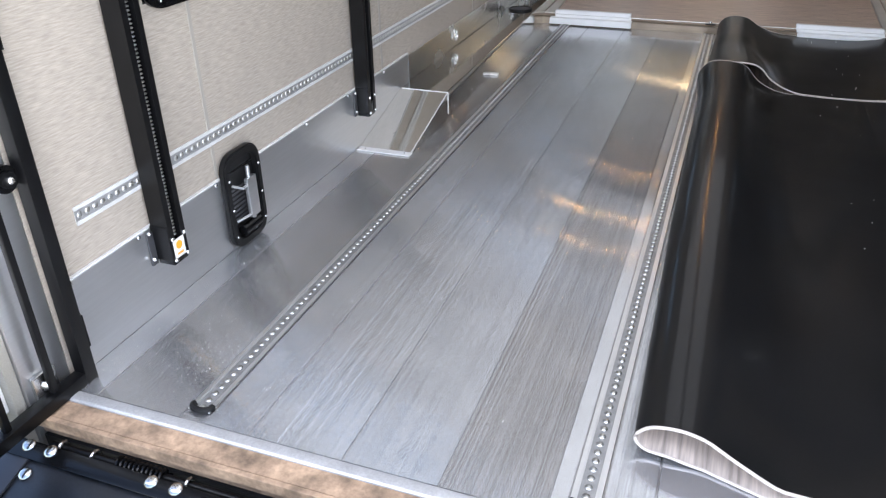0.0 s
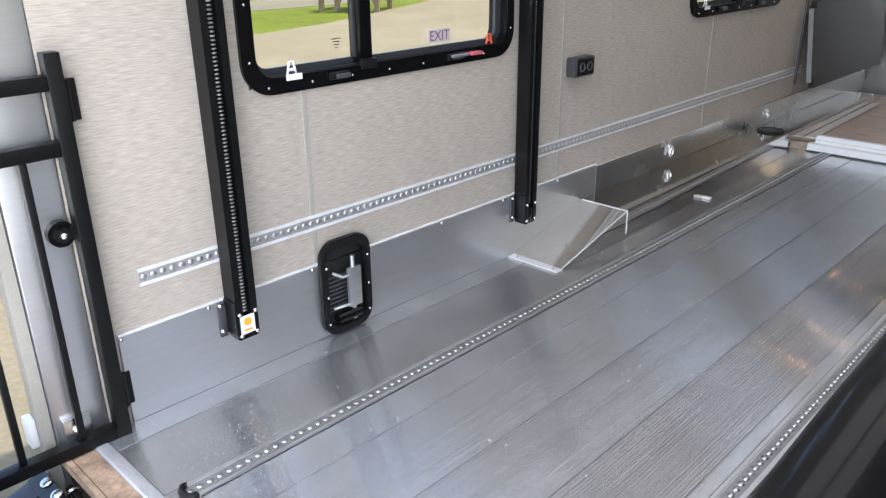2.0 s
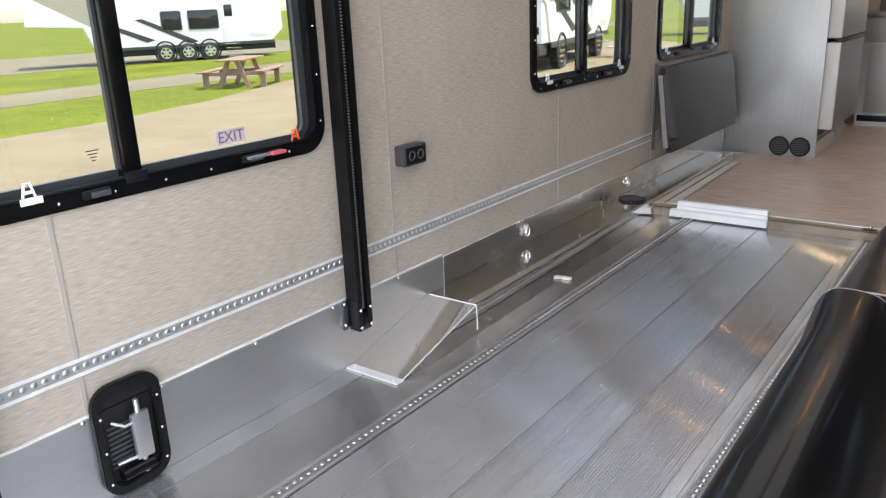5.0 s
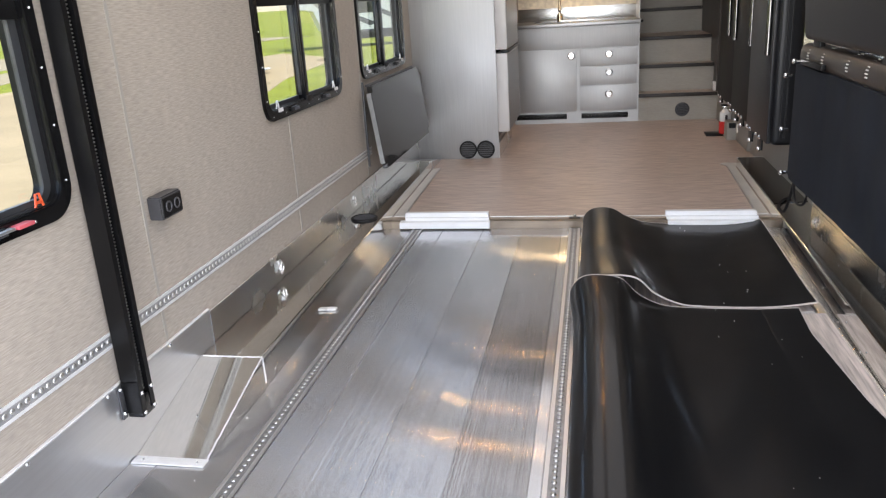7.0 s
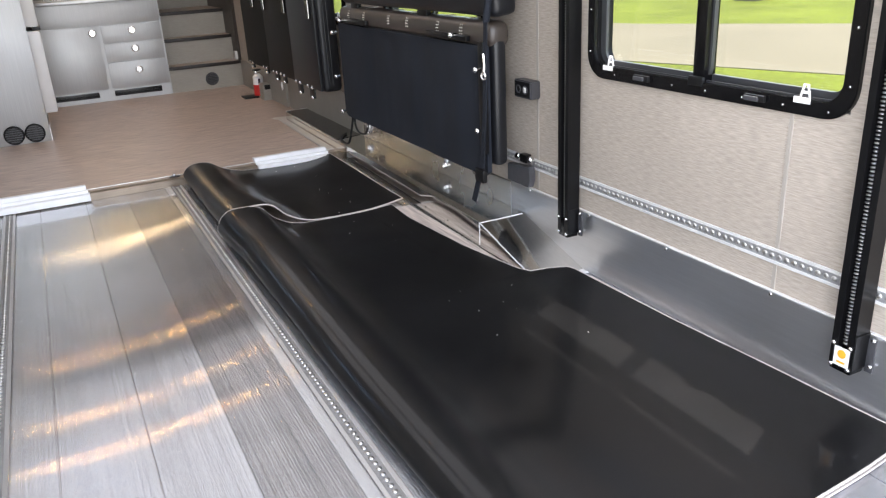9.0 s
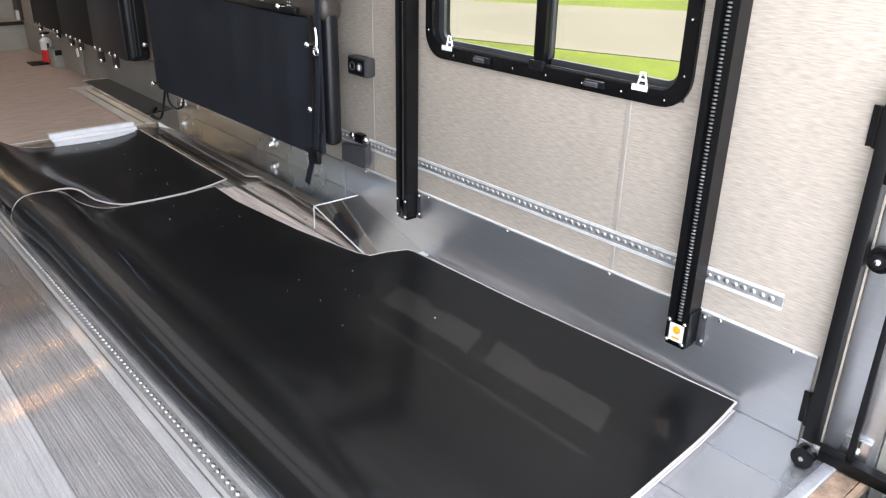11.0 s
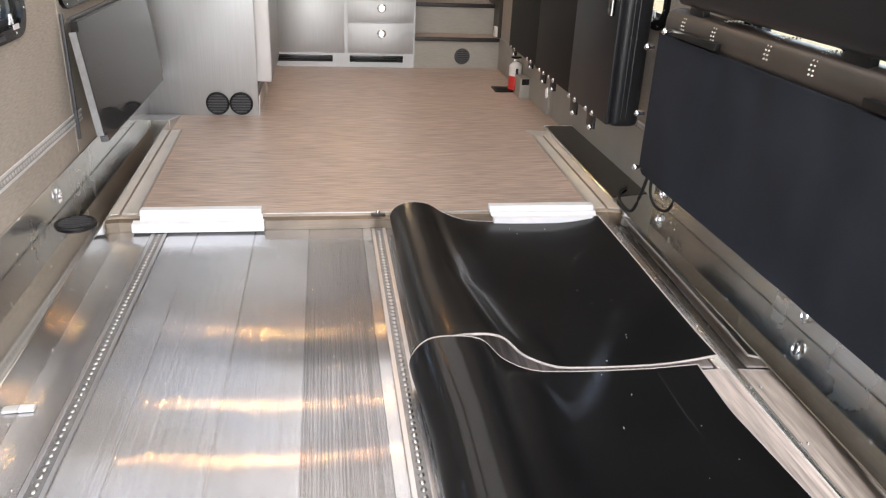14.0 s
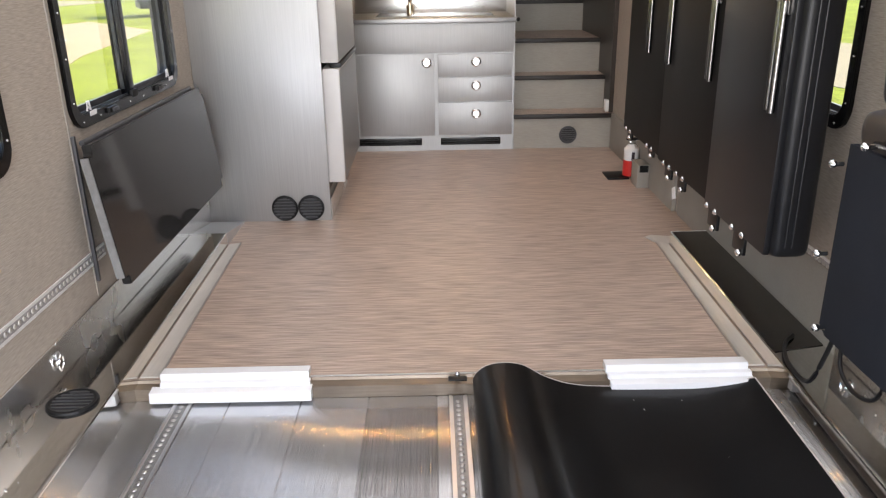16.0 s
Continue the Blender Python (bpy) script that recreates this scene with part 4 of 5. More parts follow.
part("lever", ball((-0.200, 8.780, 1.07), 0.022), M_BRASS, t)
t = thing("backsplash", (0, 9.150, 1.0), "cream stone-look backsplash behind the sink", "backsplash")
part("panel", box(-0.62, 0.53, 9.148, 9.158, 0.958, 1.45), M_BSPLASH, t)
part("lower_band", box(-0.62, 0.53, 9.130, 9.148, 0.958, 1.08, 0.002), M_ALU, t)
t = thing("wall_cabinet", (0, 9.010, 1.45), "aluminium wall cabinet over the sink", "cabinet")
part("body", box(-0.62, 0.53, 8.860, 9.158, 1.45, 2.2, 0.003), M_STAIN, t)
t = thing("under_cabinet_lamp", (0.0, 8.960, 1.44), "slim warm lamp under the wall cabinet", "lamp")
part("diffuser", box(-0.30, 0.25, 8.960, 9.000, 1.432, 1.448, 0.003), M_UCL, t)

# ---- stairs ----
t = thing("stairs", (0.87, 9.0, ZB), "carpeted brown stairs with taupe risers and dark nosings", "stairs", "", "structure")
prev = ZB
for y, z, depth in ((8.51, 0.298, 0.235), (8.74, 0.534, 0.235), (8.97, 0.772, 0.75), (9.71, 1.01, 0.24), (9.945, 1.25, 0.24), (10.175, 1.49, 1.2)):
    part("riser", box(0.514, 1.218, y + 0.008, y + 0.03, prev - 0.02, z - 0.028), M_RISER, t)
    part("tread", box(0.514, 1.218, y - 0.004, y + depth + 0.03, z - 0.028, z - 0.004), M_VINYL, t)
    part("nosing", box(0.512, 1.2185, y - 0.010, y + 0.012, z - 0.030, z, 0.004), M_DARKNOSE, t)
    prev = z
v = thing("heat_vent", (0.899, 8.51, 0.150), "round charcoal heat vent in the lowest stair riser", "vent", "heat vents")
round_vent(v, (0.899, 8.511, 0.150), "y", 0.062, M_GREYPL)
structure("stair_side", box(0.509, 0.5135, 8.506, 11.4, ZB, CEIL), M_STAIN, "aluminium side panel between stairs and kitchen", "panel")
structure("stair_wall_trim", box(1.19, 1.219, 8.56, 9.7, 0.28, CEIL), M_LEATHER2, "dark panel lining the stair wall", "panel")


# ---- folded sofa on the right wall ----
t = thing("folded_sofa", (1.1, 4.15, 0.34), "black folded-up sofa hung on the wall, fabric underside out", "sofa")
bm = bmesh.new()
ny, nz = 44, 14
vs = []
for i in range(ny + 1):
    for j in range(nz + 1):
        y, z = 3.40 + 1.685 * i / ny, 0.315 + 0.535 * j / nz
        w = 0.024 * noise.noise((0.3, y * 6 + 0.8 * z, z * 0.7)) + 0.005 * noise.noise((7.3, y * 15, z * 0.6))
        if i < 2 or i > ny - 2 or j < 1 or j > nz - 1:
            w *= 0.2
        if j == 0 and (i == 0 or i == ny):
            z += 0.02
        vs.append(bm.verts.new((1.028 + w, y, z)))
for i in range(ny):
    for j in range(nz):
        k = i * (nz + 1) + j
        bm.faces.new((vs[k], vs[k + 1], vs[k + nz + 2], vs[k + nz + 1]))
r = bmesh.ops.extrude_face_region(bm, geom=bm.faces[:])
bmesh.ops.translate(bm, vec=(0.02, 0, 0), verts=[q for q in r["geom"] if isinstance(q, bmesh.types.BMVert)])
bmesh.ops.recalc_face_normals(bm, faces=bm.faces[:])
part("fabric_underside", bm, M_FABRIC, t, "stretched black dust-cover fabric", 50)
part("seat_cushion", box(1.055, 1.120, 3.376, 5.094, 0.36, 0.905, 0.030, 5), M_LEATHER, t)
bm = box(1.035, 1.140, 3.374, 5.084, 0.84, 0.945, 0.045, 5)
c = part("front_roll", bm, M_LEATHER2, t, "dark brown vinyl roll with white stitching")
for y in (3.600, 3.816, 4.136, 4.358, 4.687, 4.910):
    bm = bmesh.new()  # one row of thread
    for o in (-0.008, 0.008):
        for i in range(11):
            a = radians(190 - 14 * i)
            p = Vector((1.085 + 0.0535 * math.cos(a) if i < 8 else 1.085 + 0.0535 * math.cos(radians(92)) + 0.013 * (i - 7), y + o, 0.895 + 0.0515 * math.sin(a) if i < 8 else 0.9465))
            ball(p, 0.0031, bm, 6, 4)
    part("stitch_row", bm, M_STITCH, c)
part("frame_rail", box(1.010, 1.030, 3.385, 3.425, 0.42, 0.87, 0.003), M_BLACK, t)
part("latch_bar", box(1.012, 1.032, 3.520, 3.894, 0.862, 0.885, 0.003), M_BLACK, t)
part("latch_bar", box(1.012, 1.032, 4.619, 4.958, 0.862, 0.885, 0.003), M_BLACK, t)
for y, z in ((3.400, 0.765), (3.400, 0.52), (3.600, 0.885), (5.074, 0.80), (5.079, 0.55), (5.026, 0.352), (4.939, 0.875)):
    k = part("bolt", rod((0.985, y, z), (1.012, y, z), 0.007, 10), M_CHROME, t)
    part("bolt_head", ball((0.985, y, z), 0.012, None, 8, 6), M_CHROME, k)
k = part("strap", prism([(3.362, 0.97), (3.336, 0.97), (3.362, 0.60), (3.400, 0.31), (3.430, 0.31), (3.390, 0.60)], "x", 1.006, 1.010), M_FABRIC, t, "hanging black webbing strap")
part("strap_tail", prism([(3.400, 0.33), (3.435, 0.33), (3.495, 0.20), (3.460, 0.195)], "x", 0.998, 1.002), M_FABRIC, k)
part("buckle", box(0.990, 1.012, 3.375, 3.445, 0.30, 0.355, 0.005), M_PLASTIC, k)
part("hook", torus((1.0, 3.365, 0.745), (1, 0, 0), 0.016, 0.004), M_CHROME, k)
part("carabiner", tube([(1.0, 3.362, 0.745), (1.0, 3.356, 0.79), (1.0, 3.362, 0.83)], 0.006), M_CHROME, k)
part("cord", tube(spline([(1.06, 5.04, 0.36), (1.045, 5.06, 0.24), (1.03, 5.10, 0.14), (1.035, 5.24, 0.127), (1.08, 5.36, 0.127), (1.13, 5.42, 0.127)], 6), 0.007), M_PLASTIC, t)
part("cord", tube(spline([(1.04, 4.98, 0.34), (1.03, 4.95, 0.27), (1.03, 4.88, 0.24), (1.04, 4.80, 0.26), (1.05, 4.77, 0.35)], 6), 0.006), M_PLASTIC, t)
t = thing("sofa_backrest", (1.1, 4.1, 0.97), "black vinyl sofa backrest folded flat above the seat", "backrest")
bm = box(-0.055, 0.055, -0.84, 0.84, 0.0, 0.62, 0.035, 5)
bm.transform(pose(1.085, 4.160, 0.965, 0, -4, 0))
part("cushion", bm, M_LEATHER, t)
for y in (4.861, 4.0):
    part("hinge_plate", box(1.05, 1.075, y - 0.05, y + 0.05, 0.925, 0.985, 0.004), M_BLACK, t)
part("strap", tube([(1.03, 3.350, 1.25), (1.02, 3.340, 1.05), (1.01, 3.350, 0.95)], 0.014, 6), M_FABRIC, t)
t = thing("wall_bracket", (1.2, 3.430, 0.3), "dark grey sofa foot bracket on the wall track", "bracket")
part("plate", prism([(3.300, 0.27), (3.460, 0.27), (3.460, 0.345), (3.290, 0.36), (3.285, 0.30)], "x", 1.16, 1.19, 0.003), M_GREYPL, t)
part("clamp", box(1.185, 1.213, 3.350, 3.400, 0.36, 0.395, 0.004), M_BLACK, t)
for y in (3.330, 3.425):
    part("track_stud", ball((1.195, y, 0.378), 0.016), M_CHROME, t)


# ---- flipped-up dinette benches ----
def bench(y0, y1, xf, z0, label, bars, feet):
    t = thing("flipped_bench", (1.1, (y0 + y1) / 2, z0), label, "bench", "flipped-up benches")
    part("base_board", box(xf, xf + 0.022, y0 + 0.015, y1 - 0.01, z0 + 0.01, 1.62, 0.006), M_BOARD if y0 > 6 else M_LEATHER, t)
    part("cushion", box(xf + 0.018, xf + 0.145, y0, y1, z0, 1.64, 0.035, 5), M_LEATHER, t)
    for x in (xf + 0.060, xf + 0.082):
        part("piping", tube([(x, y0 - 0.001, z0 + 0.04), (x, y0 - 0.001, 1.2), (x, y0 - 0.001, 1.6)], 0.004, 8), M_LEATHER, t)
    for y in bars:
        k = part("folding_leg", rod((xf - 0.012, y, 0.86), (xf - 0.012, y, 1.185), 0.0115, 12), M_BLACKNICKEL, t, "dark chrome folding leg")
        part("second_tube", rod((xf - 0.012, y + 0.03, 0.865), (xf - 0.012, y + 0.03, 1.185), 0.0095, 12), M_BLACKNICKEL, k)
        part("leg_plate", box(xf - 0.006, xf + 0.002, y - 0.035, y + 0.07, 1.145, 1.26, 0.008), M_BLACKNICKEL, k)
        for o in (0.0, 0.045):
            part("plate_bolt", ball((xf - 0.014, y + o, 1.215), 0.009), M_CHROME, k)
    for y in feet:
        k = part("hinge_bracket", box(xf + 0.01, xf + 0.022, y - 0.05, y + 0.05, 0.345, z0 + 0.04, 0.004), M_BLACK, t)
        for o, z in ((-0.045, z0 + 0.015), (0.045, z0 + 0.015), (-0.03, 0.352)):
            part("bolt", ball((xf + 0.004, y + o, z), 0.013, None, 10, 6), M_CHROME, k)


bench(5.40, 5.985, 0.990, 0.405, "black padded dinette bench flipped up, chrome folding leg", (5.47,), (5.64, 5.90))
bench(6.01, 6.78, 1.030, 0.390, "black dinette bench flipped up with brown-black board", (6.14, 6.68), (6.42, 6.62))
bench(6.80, 7.62, 1.065, 0.375, "black dinette bench flipped up near the stairs", (7.15,), (7.05, 7.50))
t = thing("paper_tag", (1.02, 6.45, 0.32), "small white paper tag hanging from a bench", "tag")
part("tag", prism([(6.43, 0.30), (6.47, 0.285), (6.49, 0.33), (6.45, 0.35)], "x", 1.024, 1.027), M_WHITE, t)
t = thing("low_base", (1.16, 7.5800, ZB), "low taupe plinth behind the benches", "plinth", "", "structure")
part("front", box(1.195, 1.2185, 7.0, 8.50, ZB, 0.30, 0.003), M_RISER, t)
t = thing("fire_extinguisher", (1.147, 7.7000, ZB), "small red fire extinguisher with a white label", "fire extinguisher")
part("cylinder", rod((1.147, 7.7000, 0.085), (1.147, 7.7000, 0.235), 0.045, 20), M_WHITE, t)
part("red_band", rod((1.147, 7.7000, 0.070), (1.147, 7.7000, 0.166), 0.0462, 20), M_RED, t, "red lower cylinder")
part("shoulder", rod((1.147, 7.7000, 0.235), (1.147, 7.7000, 0.262), 0.045, 20, True, None, 0.018), M_WHITE, t)
part("valve", box(1.127, 1.167, 7.6800, 7.7200, 0.262, 0.287, 0.004), M_STEEL, t)
part("handle", box(1.11, 1.182, 7.6850, 7.7150, 0.287, 0.30, 0.004), M_BLACK, t)
part("foot_plate", box(1.00, 1.13, 7.6400, 7.8000, ZB + 0.001, ZB + 0.012, 0.002), M_BLACK, t)
part("print_bar", box(1.138, 1.156, 7.6520, 7.6545, 0.17, 0.22), M_INK, t)
t = thing("bin", (1.14, 7.5300, ZB), "small grey box with a dark opening beside the benches", "box")
part("body", box(1.125, 1.194, 7.4500, 7.5900, ZB, 0.195, 0.004), M_RISER, t)
part("opening", box(1.136, 1.186, 7.4460, 7.4505, 0.15, 0.19), M_BLACK, t)

t = thing("switch_box", (1.19, 8.58, 0.33), "small white plastic box on the stair wall", "switch")
part("body", box(1.165, 1.189, 8.56, 8.62, 0.30, 0.38, 0.004), M_WHITE, t)
# unseen window, added so the sun throws a patch on the raised floor
t = thing("window_7", (WX, 8.05, 1.5), "small high black-framed window, unseen, added for a sun patch", "window", "side windows", "structure")
part("window_frame", ring_frame(rounded(7.84, 8.26, 1.48, 1.78, 0.05), rounded(7.90, 8.20, 1.54, 1.72, 0.03), "x", WX + 0.004, WX - 0.014), M_BLACKGLOSS, t)
g = part("pane", box(WX + 0.02, WX + 0.024, 7.88, 8.22, 1.52, 1.74), M_GLASS, t)
g.visible_shadow = False

# ---- ceiling lamps and added fill panels ----
for i, y in enumerate((7.1, 7.8, 9.0)):
    t = thing("ceiling_lamp", (0.0, y, CEIL), "small round warm ceiling lamp", "lamp", "ceiling lamps")
    part("rim", torus((0.0, y, CEIL - 0.006), (0, 0, 1), 0.045, 0.010), M_WHITE, t)
    part("diffuser", rod((0.0, y, CEIL - 0.012), (0.0, y, CEIL - 0.002), 0.034, 24), M_LAMP, t)


# added fill: unseen glowing panels that brighten floor and walls evenly
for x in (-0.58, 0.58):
    t = thing("panel_lamp", (x, 5.2, CEIL), "long flat glowing ceiling panel, unseen, added as fill light", "lamp", "panel lamps")
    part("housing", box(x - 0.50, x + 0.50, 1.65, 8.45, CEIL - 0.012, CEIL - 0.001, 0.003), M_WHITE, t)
    part("diffuser", box(x - 0.485, x + 0.485, 1.67, 8.43, CEIL - 0.020, CEIL - 0.0125, 0.002), M_FILL, t)


# ---- rear frame, gates, ramp ----
for s in (-1, 1):
    t = thing("rear_jamb", (s * 1.25, 1.35, 0), "bare aluminium rear door jamb", "door jamb", "rear jambs", "structure")
    part("post", box(s * 1.218, s * 1.279, 1.275, 1.398, -0.30, CEIL, 0.004), M_KICK, t)
    part("outer_trim", box(s * 1.225, s * 1.268, 1.245, 1.273, -0.30, CEIL, 0.004), M_RISER, t)
    b = part("door_stop", rod((s * 1.218, 1.374, 0.540), (s * 1.196, 1.374, 0.540), 0.030, 20), M_BLACKGLOSS, t, "round black rubber door stop")
    part("stop_face", rod((s * 1.197, 1.374, 0.540), (s * 1.185, 1.374, 0.540), 0.018, 16), M_BLACK, b)
    part("stop_screw", ball((s * 1.184, 1.374, 0.540), 0.009), M_STEEL, b)
    part("foot_bracket", box(s * 1.205, s * 1.2178, 1.29, 1.355, 0.004, 0.085, 0.004), M_STEEL, t)
    part("foot_bolt", ball((s * 1.204, 1.32, 0.05), 0.013), M_STEEL, t)
    part("reflector_catch", box(s * 1.245, s * 1.285, 1.225, 1.246, 0.02, 0.10, 0.008), M_WHITE, t)
    g = thing("rear_gate", (s * 1.19, 1.4, 0), "black square-tube safety gate swung open outward", "gate", "rear gates")
    part("hinge_tube", box(s * 1.172, s * 1.206, 1.400, 1.434, -0.004, 0.93, 0.003), M_BLACK, g)
    for z in (0.0, 0.715, 0.853):
        part("rail", box(s * 1.172, s * 1.206, 0.45, 1.400, z, z + 0.032, 0.003), M_BLACK, g)
    for i in range(7):
        y = 1.322 - 0.135 * i
        part("bar", box(s * 1.182, s * 1.196, y - 0.008, y + 0.008, 0.032, 0.715, 0.002), M_BLACK, g)
    part("end_tube", box(s * 1.172, s * 1.206, 0.418, 0.45, 0.0, 0.885, 0.003), M_BLACK, g)
    for z in (0.06, 0.78):
        h = part("hinge", rod((s * 1.205, 1.442, z), (s * 1.205, 1.442, z + 0.09), 0.011, 10), M_BLACK, g)
        part("leaf", box(s * 1.2045, s * 1.2095, 1.444, 1.466, z, z + 0.09, 0.001, 1), M_BLACK, h)
    if s > 0:
        c = thing("caster_wheel", (1.13, 1.41, 0.0), "small black caster with a zinc fork on the gate", "caster")
        part("wheel", rod((1.105, 1.40, 0.032), (1.130, 1.40, 0.032), 0.028, 20), M_BLACKGLOSS, c)
        part("fork", box(1.132, 1.140, 1.375, 1.425, 0.025, 0.065, 0.003), M_STEEL, c)
        part("axle", rod((1.10, 1.40, 0.032), (1.165, 1.40, 0.032), 0.006, 8), M_STEEL, c)
structure("roof_edge", box(-1.31, 1.31, 1.245, 1.40, CEIL - 0.10, CEIL + 0.09), M_RVWHITE, "white roof edge over the rear opening", "roof")

t = thing("ramp_door", (0, 0.3, -0.4), "black ramp door lowered behind the trailer, scuffed hinge edge", "ramp")
ramp_m = Matrix.Translation((0, 1.252, -0.045)) @ pose(0, 0, 0, 17, 0, 0)
bm = box(-1.245, 1.245, -2.4, -0.012, -0.055, 0.0, 0.004)
bm.transform(ramp_m)
part("panel", bm, M_RAMP, t)
bm = box(-1.245, -1.175, -2.38, -0.02, 0.0005, 0.006, 0.002)
bm.transform(ramp_m)
part("edge_trim", bm, M_RVDARK, t)
bm = box(-1.243, 1.243, -0.055, -0.014, 0.0062, 0.0105, 0.001)
bm.transform(ramp_m)
h = part("hinge_leaf", bm, M_BLACKGLOSS, t)
for i in range(8):
    for dx, dy in ((-0.031, -0.026), (0.031, -0.026), (0.003, -0.085)):
        bm = ball((0, 0, 0), 0.0155, None, 10, 6, (1, 1, 0.4))
        bm.transform(ramp_m @ Matrix.Translation((-1.162 + 0.332 * i + dx, dy, 0.0115 if dy > -0.05 else 0.003)))
        part("hinge_bolt", bm, M_STEEL, h)
bm = rod((-1.17, 1.264, -0.070), (1.17, 1.264, -0.070), 0.009, 12)
part("torsion_rod", bm, M_BLACK, t)
for x0 in (-0.985, -0.35, 0.35, 0.9):
    bm = tube([(x0 + 0.0011 * i, 1.264 + 0.016 * math.cos(i * 0.6), -0.070 + 0.016 * math.sin(i * 0.6)) for i in range(116)], 0.0042, 6)
    part("torsion_spring", bm, M_BLACKGLOSS, t, "black coiled torsion spring")
for x in (-1.14, -1.05, -0.80, -0.55):
    part("clip", torus((x, 1.264, -0.070), (1, 0, 0), 0.0145, 0.004), M_STEEL, t)

# metal shavings near the rear edge
bm = bmesh.new()
for i in range(420):
    x, y = random.gauss(-0.95, 0.17), 1.50 + random.gauss(0.10, 0.13)
    if not (-1.19 < x < 0.0 and y > 1.41):
        continue
    bmesh.ops.create_cube(bm, size=random.uniform(0.0006, 0.0015), matrix=Matrix.Translation((x, y, 0.001)) @ Euler((random.random() * 3, random.random() * 3, random.random() * 3)).to_matrix().to_4x4())
for i in range(150):  # a few larger chips all over the floor, mat and shelves
    x, y = random.uniform(-1.18, 1.18), random.uniform(1.5, 5.2)
    if 0.0 < x < 0.52:
        continue
    z = 0.0015 if x < 0 else 0.0275 if x < 0.88 else None
    if abs(x) > 1.06 and y > 3.45:
        z = 0.1195
    elif x < -0.97 and y > 2.9 or z is None:
        continue
    bmesh.ops.create_cube(bm, size=random.uniform(0.0015, 0.0031), matrix=Matrix.Translation((x, y, z)) @ Euler((random.random() * 3, random.random() * 3, random.random() * 3)).to_matrix().to_4x4() @ Matrix.Diagonal((1.5, 0.8, 0.4, 1)))
solid("metal_shavings", bm, M_WHITE, "scattered tiny bright metal shavings on the aluminium floor", "shavings", "", "stuff")

# ---- outside ----
GZ = -0.75
structure("ground", box(-900, 900, -900, 900, GZ - 0.5, GZ), M_GRASS, "wide mown lawn of the trailer yard", "ground")


def slab(name, pts, m, label, cat, h=0.012):
    bm = bmesh.new()
    lo = [bm.verts.new((x, y, GZ - 0.1)) for x, y in pts]
    hi = [bm.verts.new((x, y, GZ + h)) for x, y in pts]
    bm.faces.new(hi)
    for i in range(len(pts)):
        bm.faces.new((lo[i], lo[(i + 1) % len(pts)], hi[(i + 1) % len(pts)], hi[i]))
    bmesh.ops.recalc_face_normals(bm, faces=bm.faces[:])
    return structure(name, bm, m, label, cat)


slab("pad", [(3.0, -40), (3.0, 5), (2.2, 13), (-6.6, 14.3), (-8.8, 23), (-9.8, 31), (-14, 36), (-18.4, 20.5), (-16.7, 17.2), (-14.5, 12.3), (-13.6, 9.0), (-13.2, 0), (-14, -40)], M_GRAVEL, "tan compacted gravel parking pad", "ground")
slab("path", [(-18.5, 20.4), (-20.0, 24), (-26, 44), (-29, 44), (-22.4, 22), (-22.0, 15.2), (-20.5, -30), (-17.8, -30), (-18.3, 0), (-18.7, 13.5)], M_ROAD, "pale concrete strip across the lawn", "path", 0.014)
slab("far_road", [(-33.5, -12), (-29.8, 19), (-28.5, 28.5), (-20, 56), (-32, 60), (-42, 28), (-48, -10)], M_ROAD, "pale yard road with parked trailers", "road", 0.016)
slab("right_road", [(16, -16), (9.7, 7.6), (8.4, 11.3), (4.6, 22), (-2, 42), (6, 46), (9.4, 26), (12.6, 16), (15.5, 11.6), (22, 0), (28, -16)], M_ROAD, "pale road between the lawns", "road")


def wheel(parent, c, r, axis):
    c = Vector(c)
    a = Vector(axis)
    w = part("wheel", rod(c - a * 0.12, c + a * 0.12, r, 24), M_WHEELRUB, parent)
    part("rim", rod(c + a * 0.122, c + a * 0.14, r * 0.64, 20), M_STEEL, w)
    for i in range(6):
        q = math.pi * i / 3
        e = a.cross(Vector((0, 0, 1)))
        part("spoke_gap", ball(c + a * 0.138 + (e * math.cos(q) + Vector((0, 0, 1)) * math.sin(q)) * r * 0.42, r * 0.13, None, 8, 5), M_CHASSIS, w)


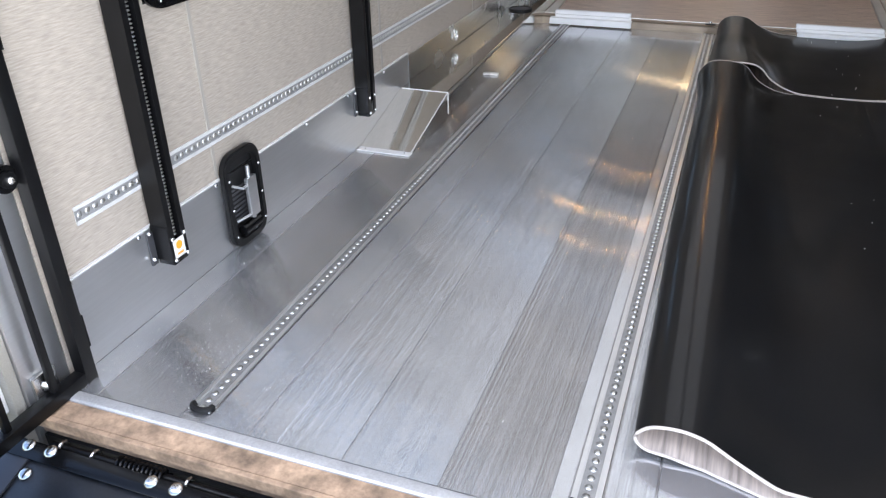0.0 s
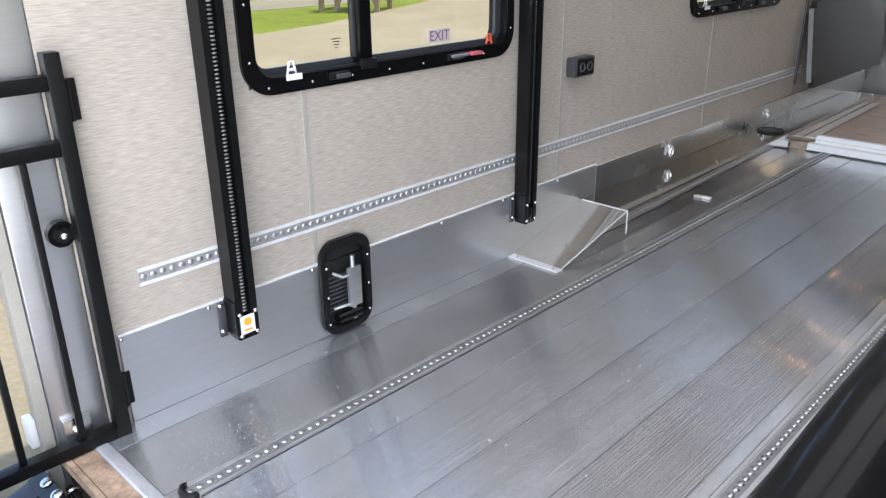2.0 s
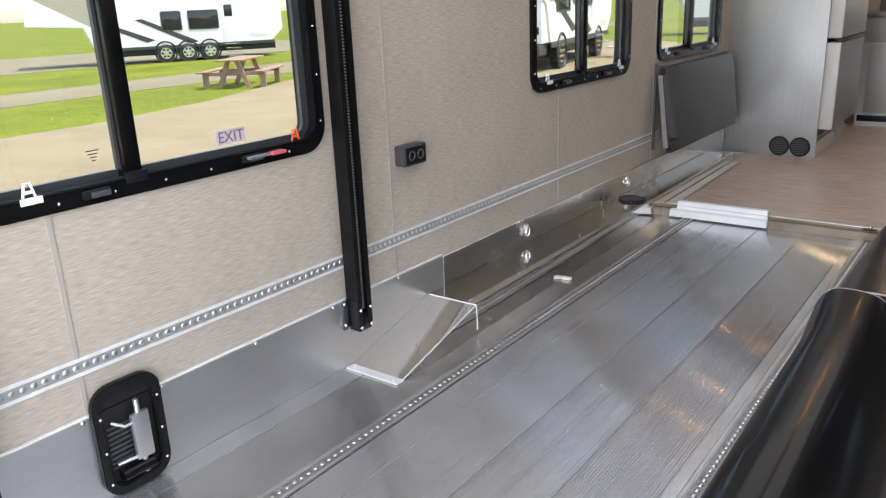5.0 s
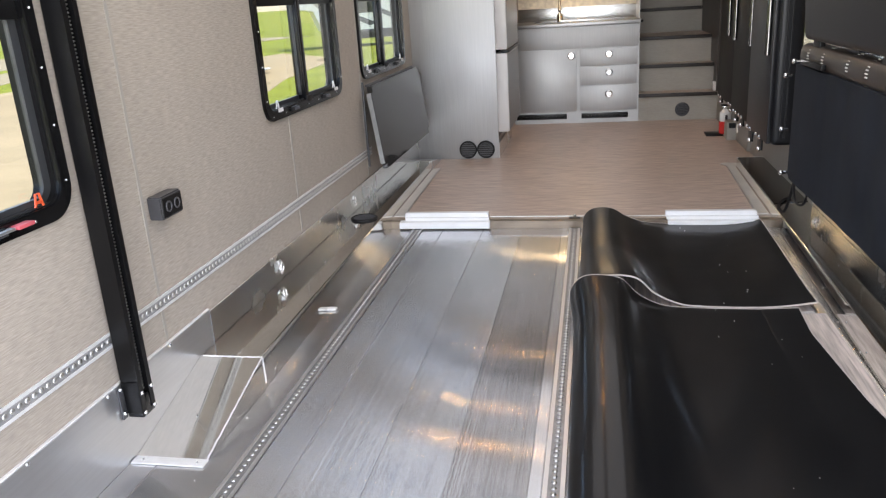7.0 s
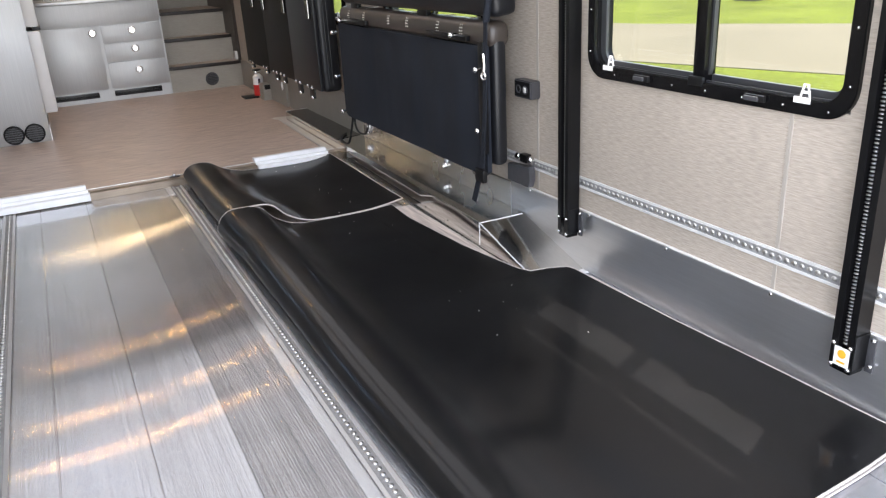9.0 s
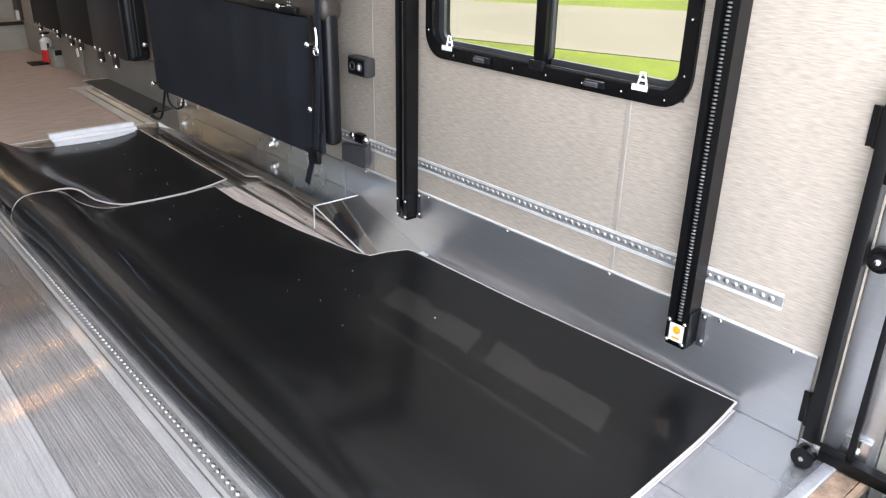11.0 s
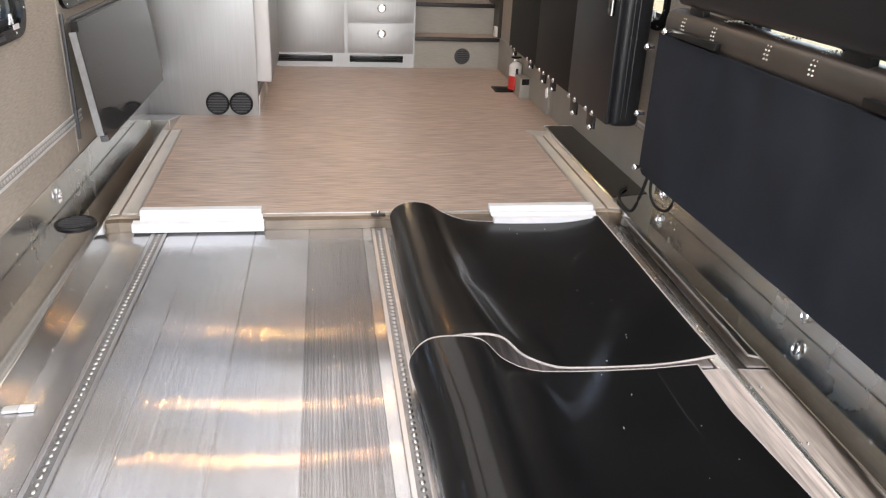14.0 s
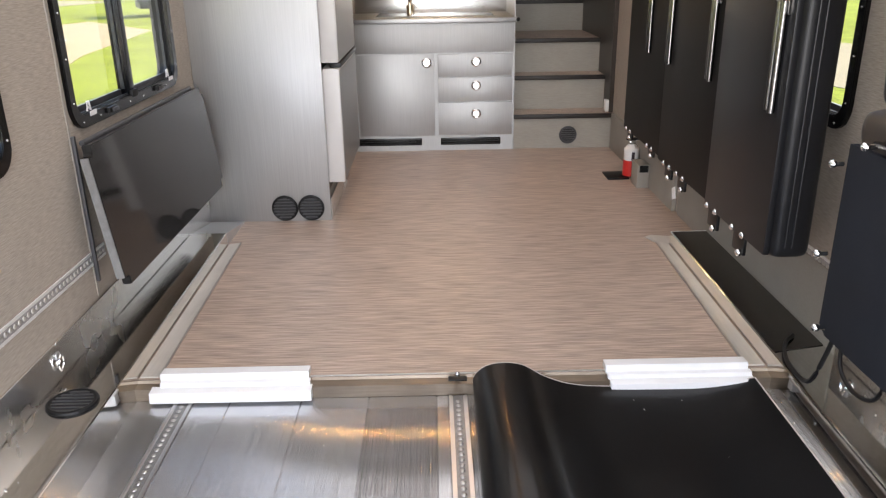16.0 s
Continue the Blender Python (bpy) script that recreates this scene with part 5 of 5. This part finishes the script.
def travel_trailer(name, label, m, length, height, tandem, wins, nose):
    """Built along local x with its near side at y 0, then moved by m."""
    t = thing(name, (0, 0, 0), label, "trailer", "parked trailers")
    pts = [(0.3, 0.75), (length - 0.6, 0.75), (length, 1.3), (length, height), (0.5, height + 0.05), (0.0, height - 0.4), (-nose, height - 0.5), (-nose - 0.3, 1.9), (-0.1, 1.75)]
    part("body", prism(pts, "y", 0.0, 2.5, 0.03), M_RVWHITE, t)
    part("skirt", box(0.3, length - 0.5, -0.02, 0.02, 0.62, 0.78, 0.004), M_RVDARK, t)
    part("underframe", box(0.4, length - 0.4, 0.25, 2.3, 0.35, 0.70), M_CHASSIS, t)
    for i, (a, b, c) in enumerate(((0.3, 2.6, 1.0), (2.2, 4.6, 0.85))):
        part("swoosh", prism([(a, 2.0), (a + 0.3, 2.05), (b + 0.4, c + 0.05), (b, c - 0.05)], "y", -0.012, 0.01), M_RVDARK, t)
    part("tan_panel", prism([(-nose + 0.1, height - 0.55), (1.2, height - 0.35), (1.0, 1.9), (0.2, 1.8)], "y", -0.008, 0.01), M_RVTAN, t)
    for a, b, c, d in wins:
        w = part("window", box(a, b, -0.03, 0.02, c, d, 0.02), M_DARKGLASS, t)
        part("frame", ring_frame(rounded(a - 0.05, b + 0.05, c - 0.05, d + 0.05, 0.08), rounded(a, b, c, d, 0.05), "y", -0.035, 0.0), M_RVDARK, w)
    d = part("door", box(length - 3.0, length - 2.25, -0.025, 0.02, 0.85, 2.75, 0.01), M_RVWHITE, t)
    part("door_window", box(length - 2.85, length - 2.45, -0.04, 0.0, 2.0, 2.55, 0.02), M_DARKGLASS, d)
    for i in range(4):
        part("step", box(length - 3.0, length - 2.3, -0.95 + 0.22 * i, -0.72 + 0.22 * i, 0.12 + 0.19 * i, 0.15 + 0.19 * i), M_STEEL, t)
    part("hatch", box(length - 1.7, length - 0.8, -0.012, 0.01, 1.0, 1.5, 0.005), M_RVWHITE, t)
    for x in tandem:
        wheel(t, (x, 0.12, 0.42), 0.42, (0, -1, 0))
        part("fender", torus((x, 0.0, 0.46), (0, 1, 0), 0.50, 0.04), M_CHASSIS, t)
    t.matrix_basis = m
    for o in t.children:
        o.matrix_parent_inverse = Matrix.Identity(4)
    return t


big = ((3.4, 4.25, 1.5, 2.3), (4.65, 6.0, 1.5, 2.3))
travel_trailer("fifth_wheel_trailer", "white fifth-wheel trailer with charcoal swooshes and three axles", pose(-30.2, 18.4, GZ + 0.016, 0, 0, 62) @ Matrix.Scale(0.87, 4), 9.2, 3.7, (3.4, 4.45, 5.5), big, 2.2)
travel_trailer("parked_trailer", "white parked travel trailer with tan nose panel", pose(-36.5, 4.0, GZ + 0.016, 0, 0, 70), 8.5, 3.2, (4.2, 5.2), ((2.5, 3.6, 1.6, 2.3),), 1.2)
m = travel_trailer("parked_motorhome", "white motorhome parked on the pad with dark lower trim", pose(-10.0, 20.0, GZ + 0.012, 0, 0, 103), 8.0, 3.3, (1.4, 6.0), ((0.9, 2.2, 1.6, 2.4), (4.0, 4.9, 1.7, 2.4)), 0.1)
part("windscreen", box(-0.46, -0.38, 0.25, 2.25, 1.95, 2.7, 0.03), M_DARKGLASS, m).matrix_parent_inverse = Matrix.Identity(4)
part("bumper", box(-0.45, 0.35, 0.1, 2.4, 0.45, 0.75, 0.05), M_RVDARK, m).matrix_parent_inverse = Matrix.Identity(4)
part("cab_front", box(-0.36, 0.4, 0.05, 2.45, 0.76, 1.9, 0.06), M_RVWHITE, m).matrix_parent_inverse = Matrix.Identity(4)
for y in (0.35, 2.15):
    part("headlight", box(-0.38, -0.34, y - 0.22, y + 0.22, 1.0, 1.2, 0.02), M_DARKGLASS, m).matrix_parent_inverse = Matrix.Identity(4)
travel_trailer("parked_trailer", "white travel trailer parked farther along the pad", pose(-13, 38.0, GZ + 0.012, 0, 0, 25), 9.0, 3.3, (4.5, 5.6), ((2.0, 3.0, 1.6, 2.4), (6.0, 6.8, 1.6, 2.4)), 0.8)

t = thing("picnic_table", (0, 0, 0), "weathered wooden picnic table with attached benches on the lawn", "picnic table")
for i in range(5):
    part("top_board", box(-0.95, 0.95, -0.36 + 0.145 * i, -0.225 + 0.145 * i, 0.70, 0.74, 0.005), M_WOODOUT, t)
for s in (-1, 1):
    for i in range(2):
        part("bench_board", box(-0.95, 0.95, s * 0.78 - 0.14 + 0.145 * i, s * 0.78 - 0.005 + 0.145 * i, 0.41, 0.45, 0.005), M_WOODOUT, t)
    for e in (-1, 1):
        part("leg", prism([(e * 0.34, 0.0), (e * 0.46, 0.0), (e * 0.18, 0.70), (e * 0.06, 0.70)], "x", s * 0.62, s * 0.70), M_WOODOUT, t)
    part("cross_beam", box(s * 0.60, s * 0.66, -0.85, 0.85, 0.32, 0.41), M_WOODOUT, t)
    for e in (-1, 1):
        part("bench_post", box(s * 0.60, s * 0.68, e * 0.78 - 0.07, e * 0.78 + 0.07, 0.0, 0.41), M_WOODOUT, t)
t.matrix_basis = pose(-16.7, 15.1, GZ, 0, 0, 122)
for o in t.children:
    o.matrix_parent_inverse = Matrix.Identity(4)
for x, y in ((21.5, 17.0), (19.5, 18.6)):
    t = thing("utility_pedestal", (x, y, GZ), "grey hookup pedestal on a small concrete pad", "pedestal", "hookup pedestals")
    part("pad", box(x - 0.5, x + 0.5, y - 0.4, y + 0.4, GZ - 0.05, GZ + 0.12, 0.01), M_ROAD, t)
    part("box", box(x - 0.18, x + 0.18, y - 0.14, y + 0.14, GZ + 0.12, GZ + 1.1, 0.02), M_GREYPL, t)
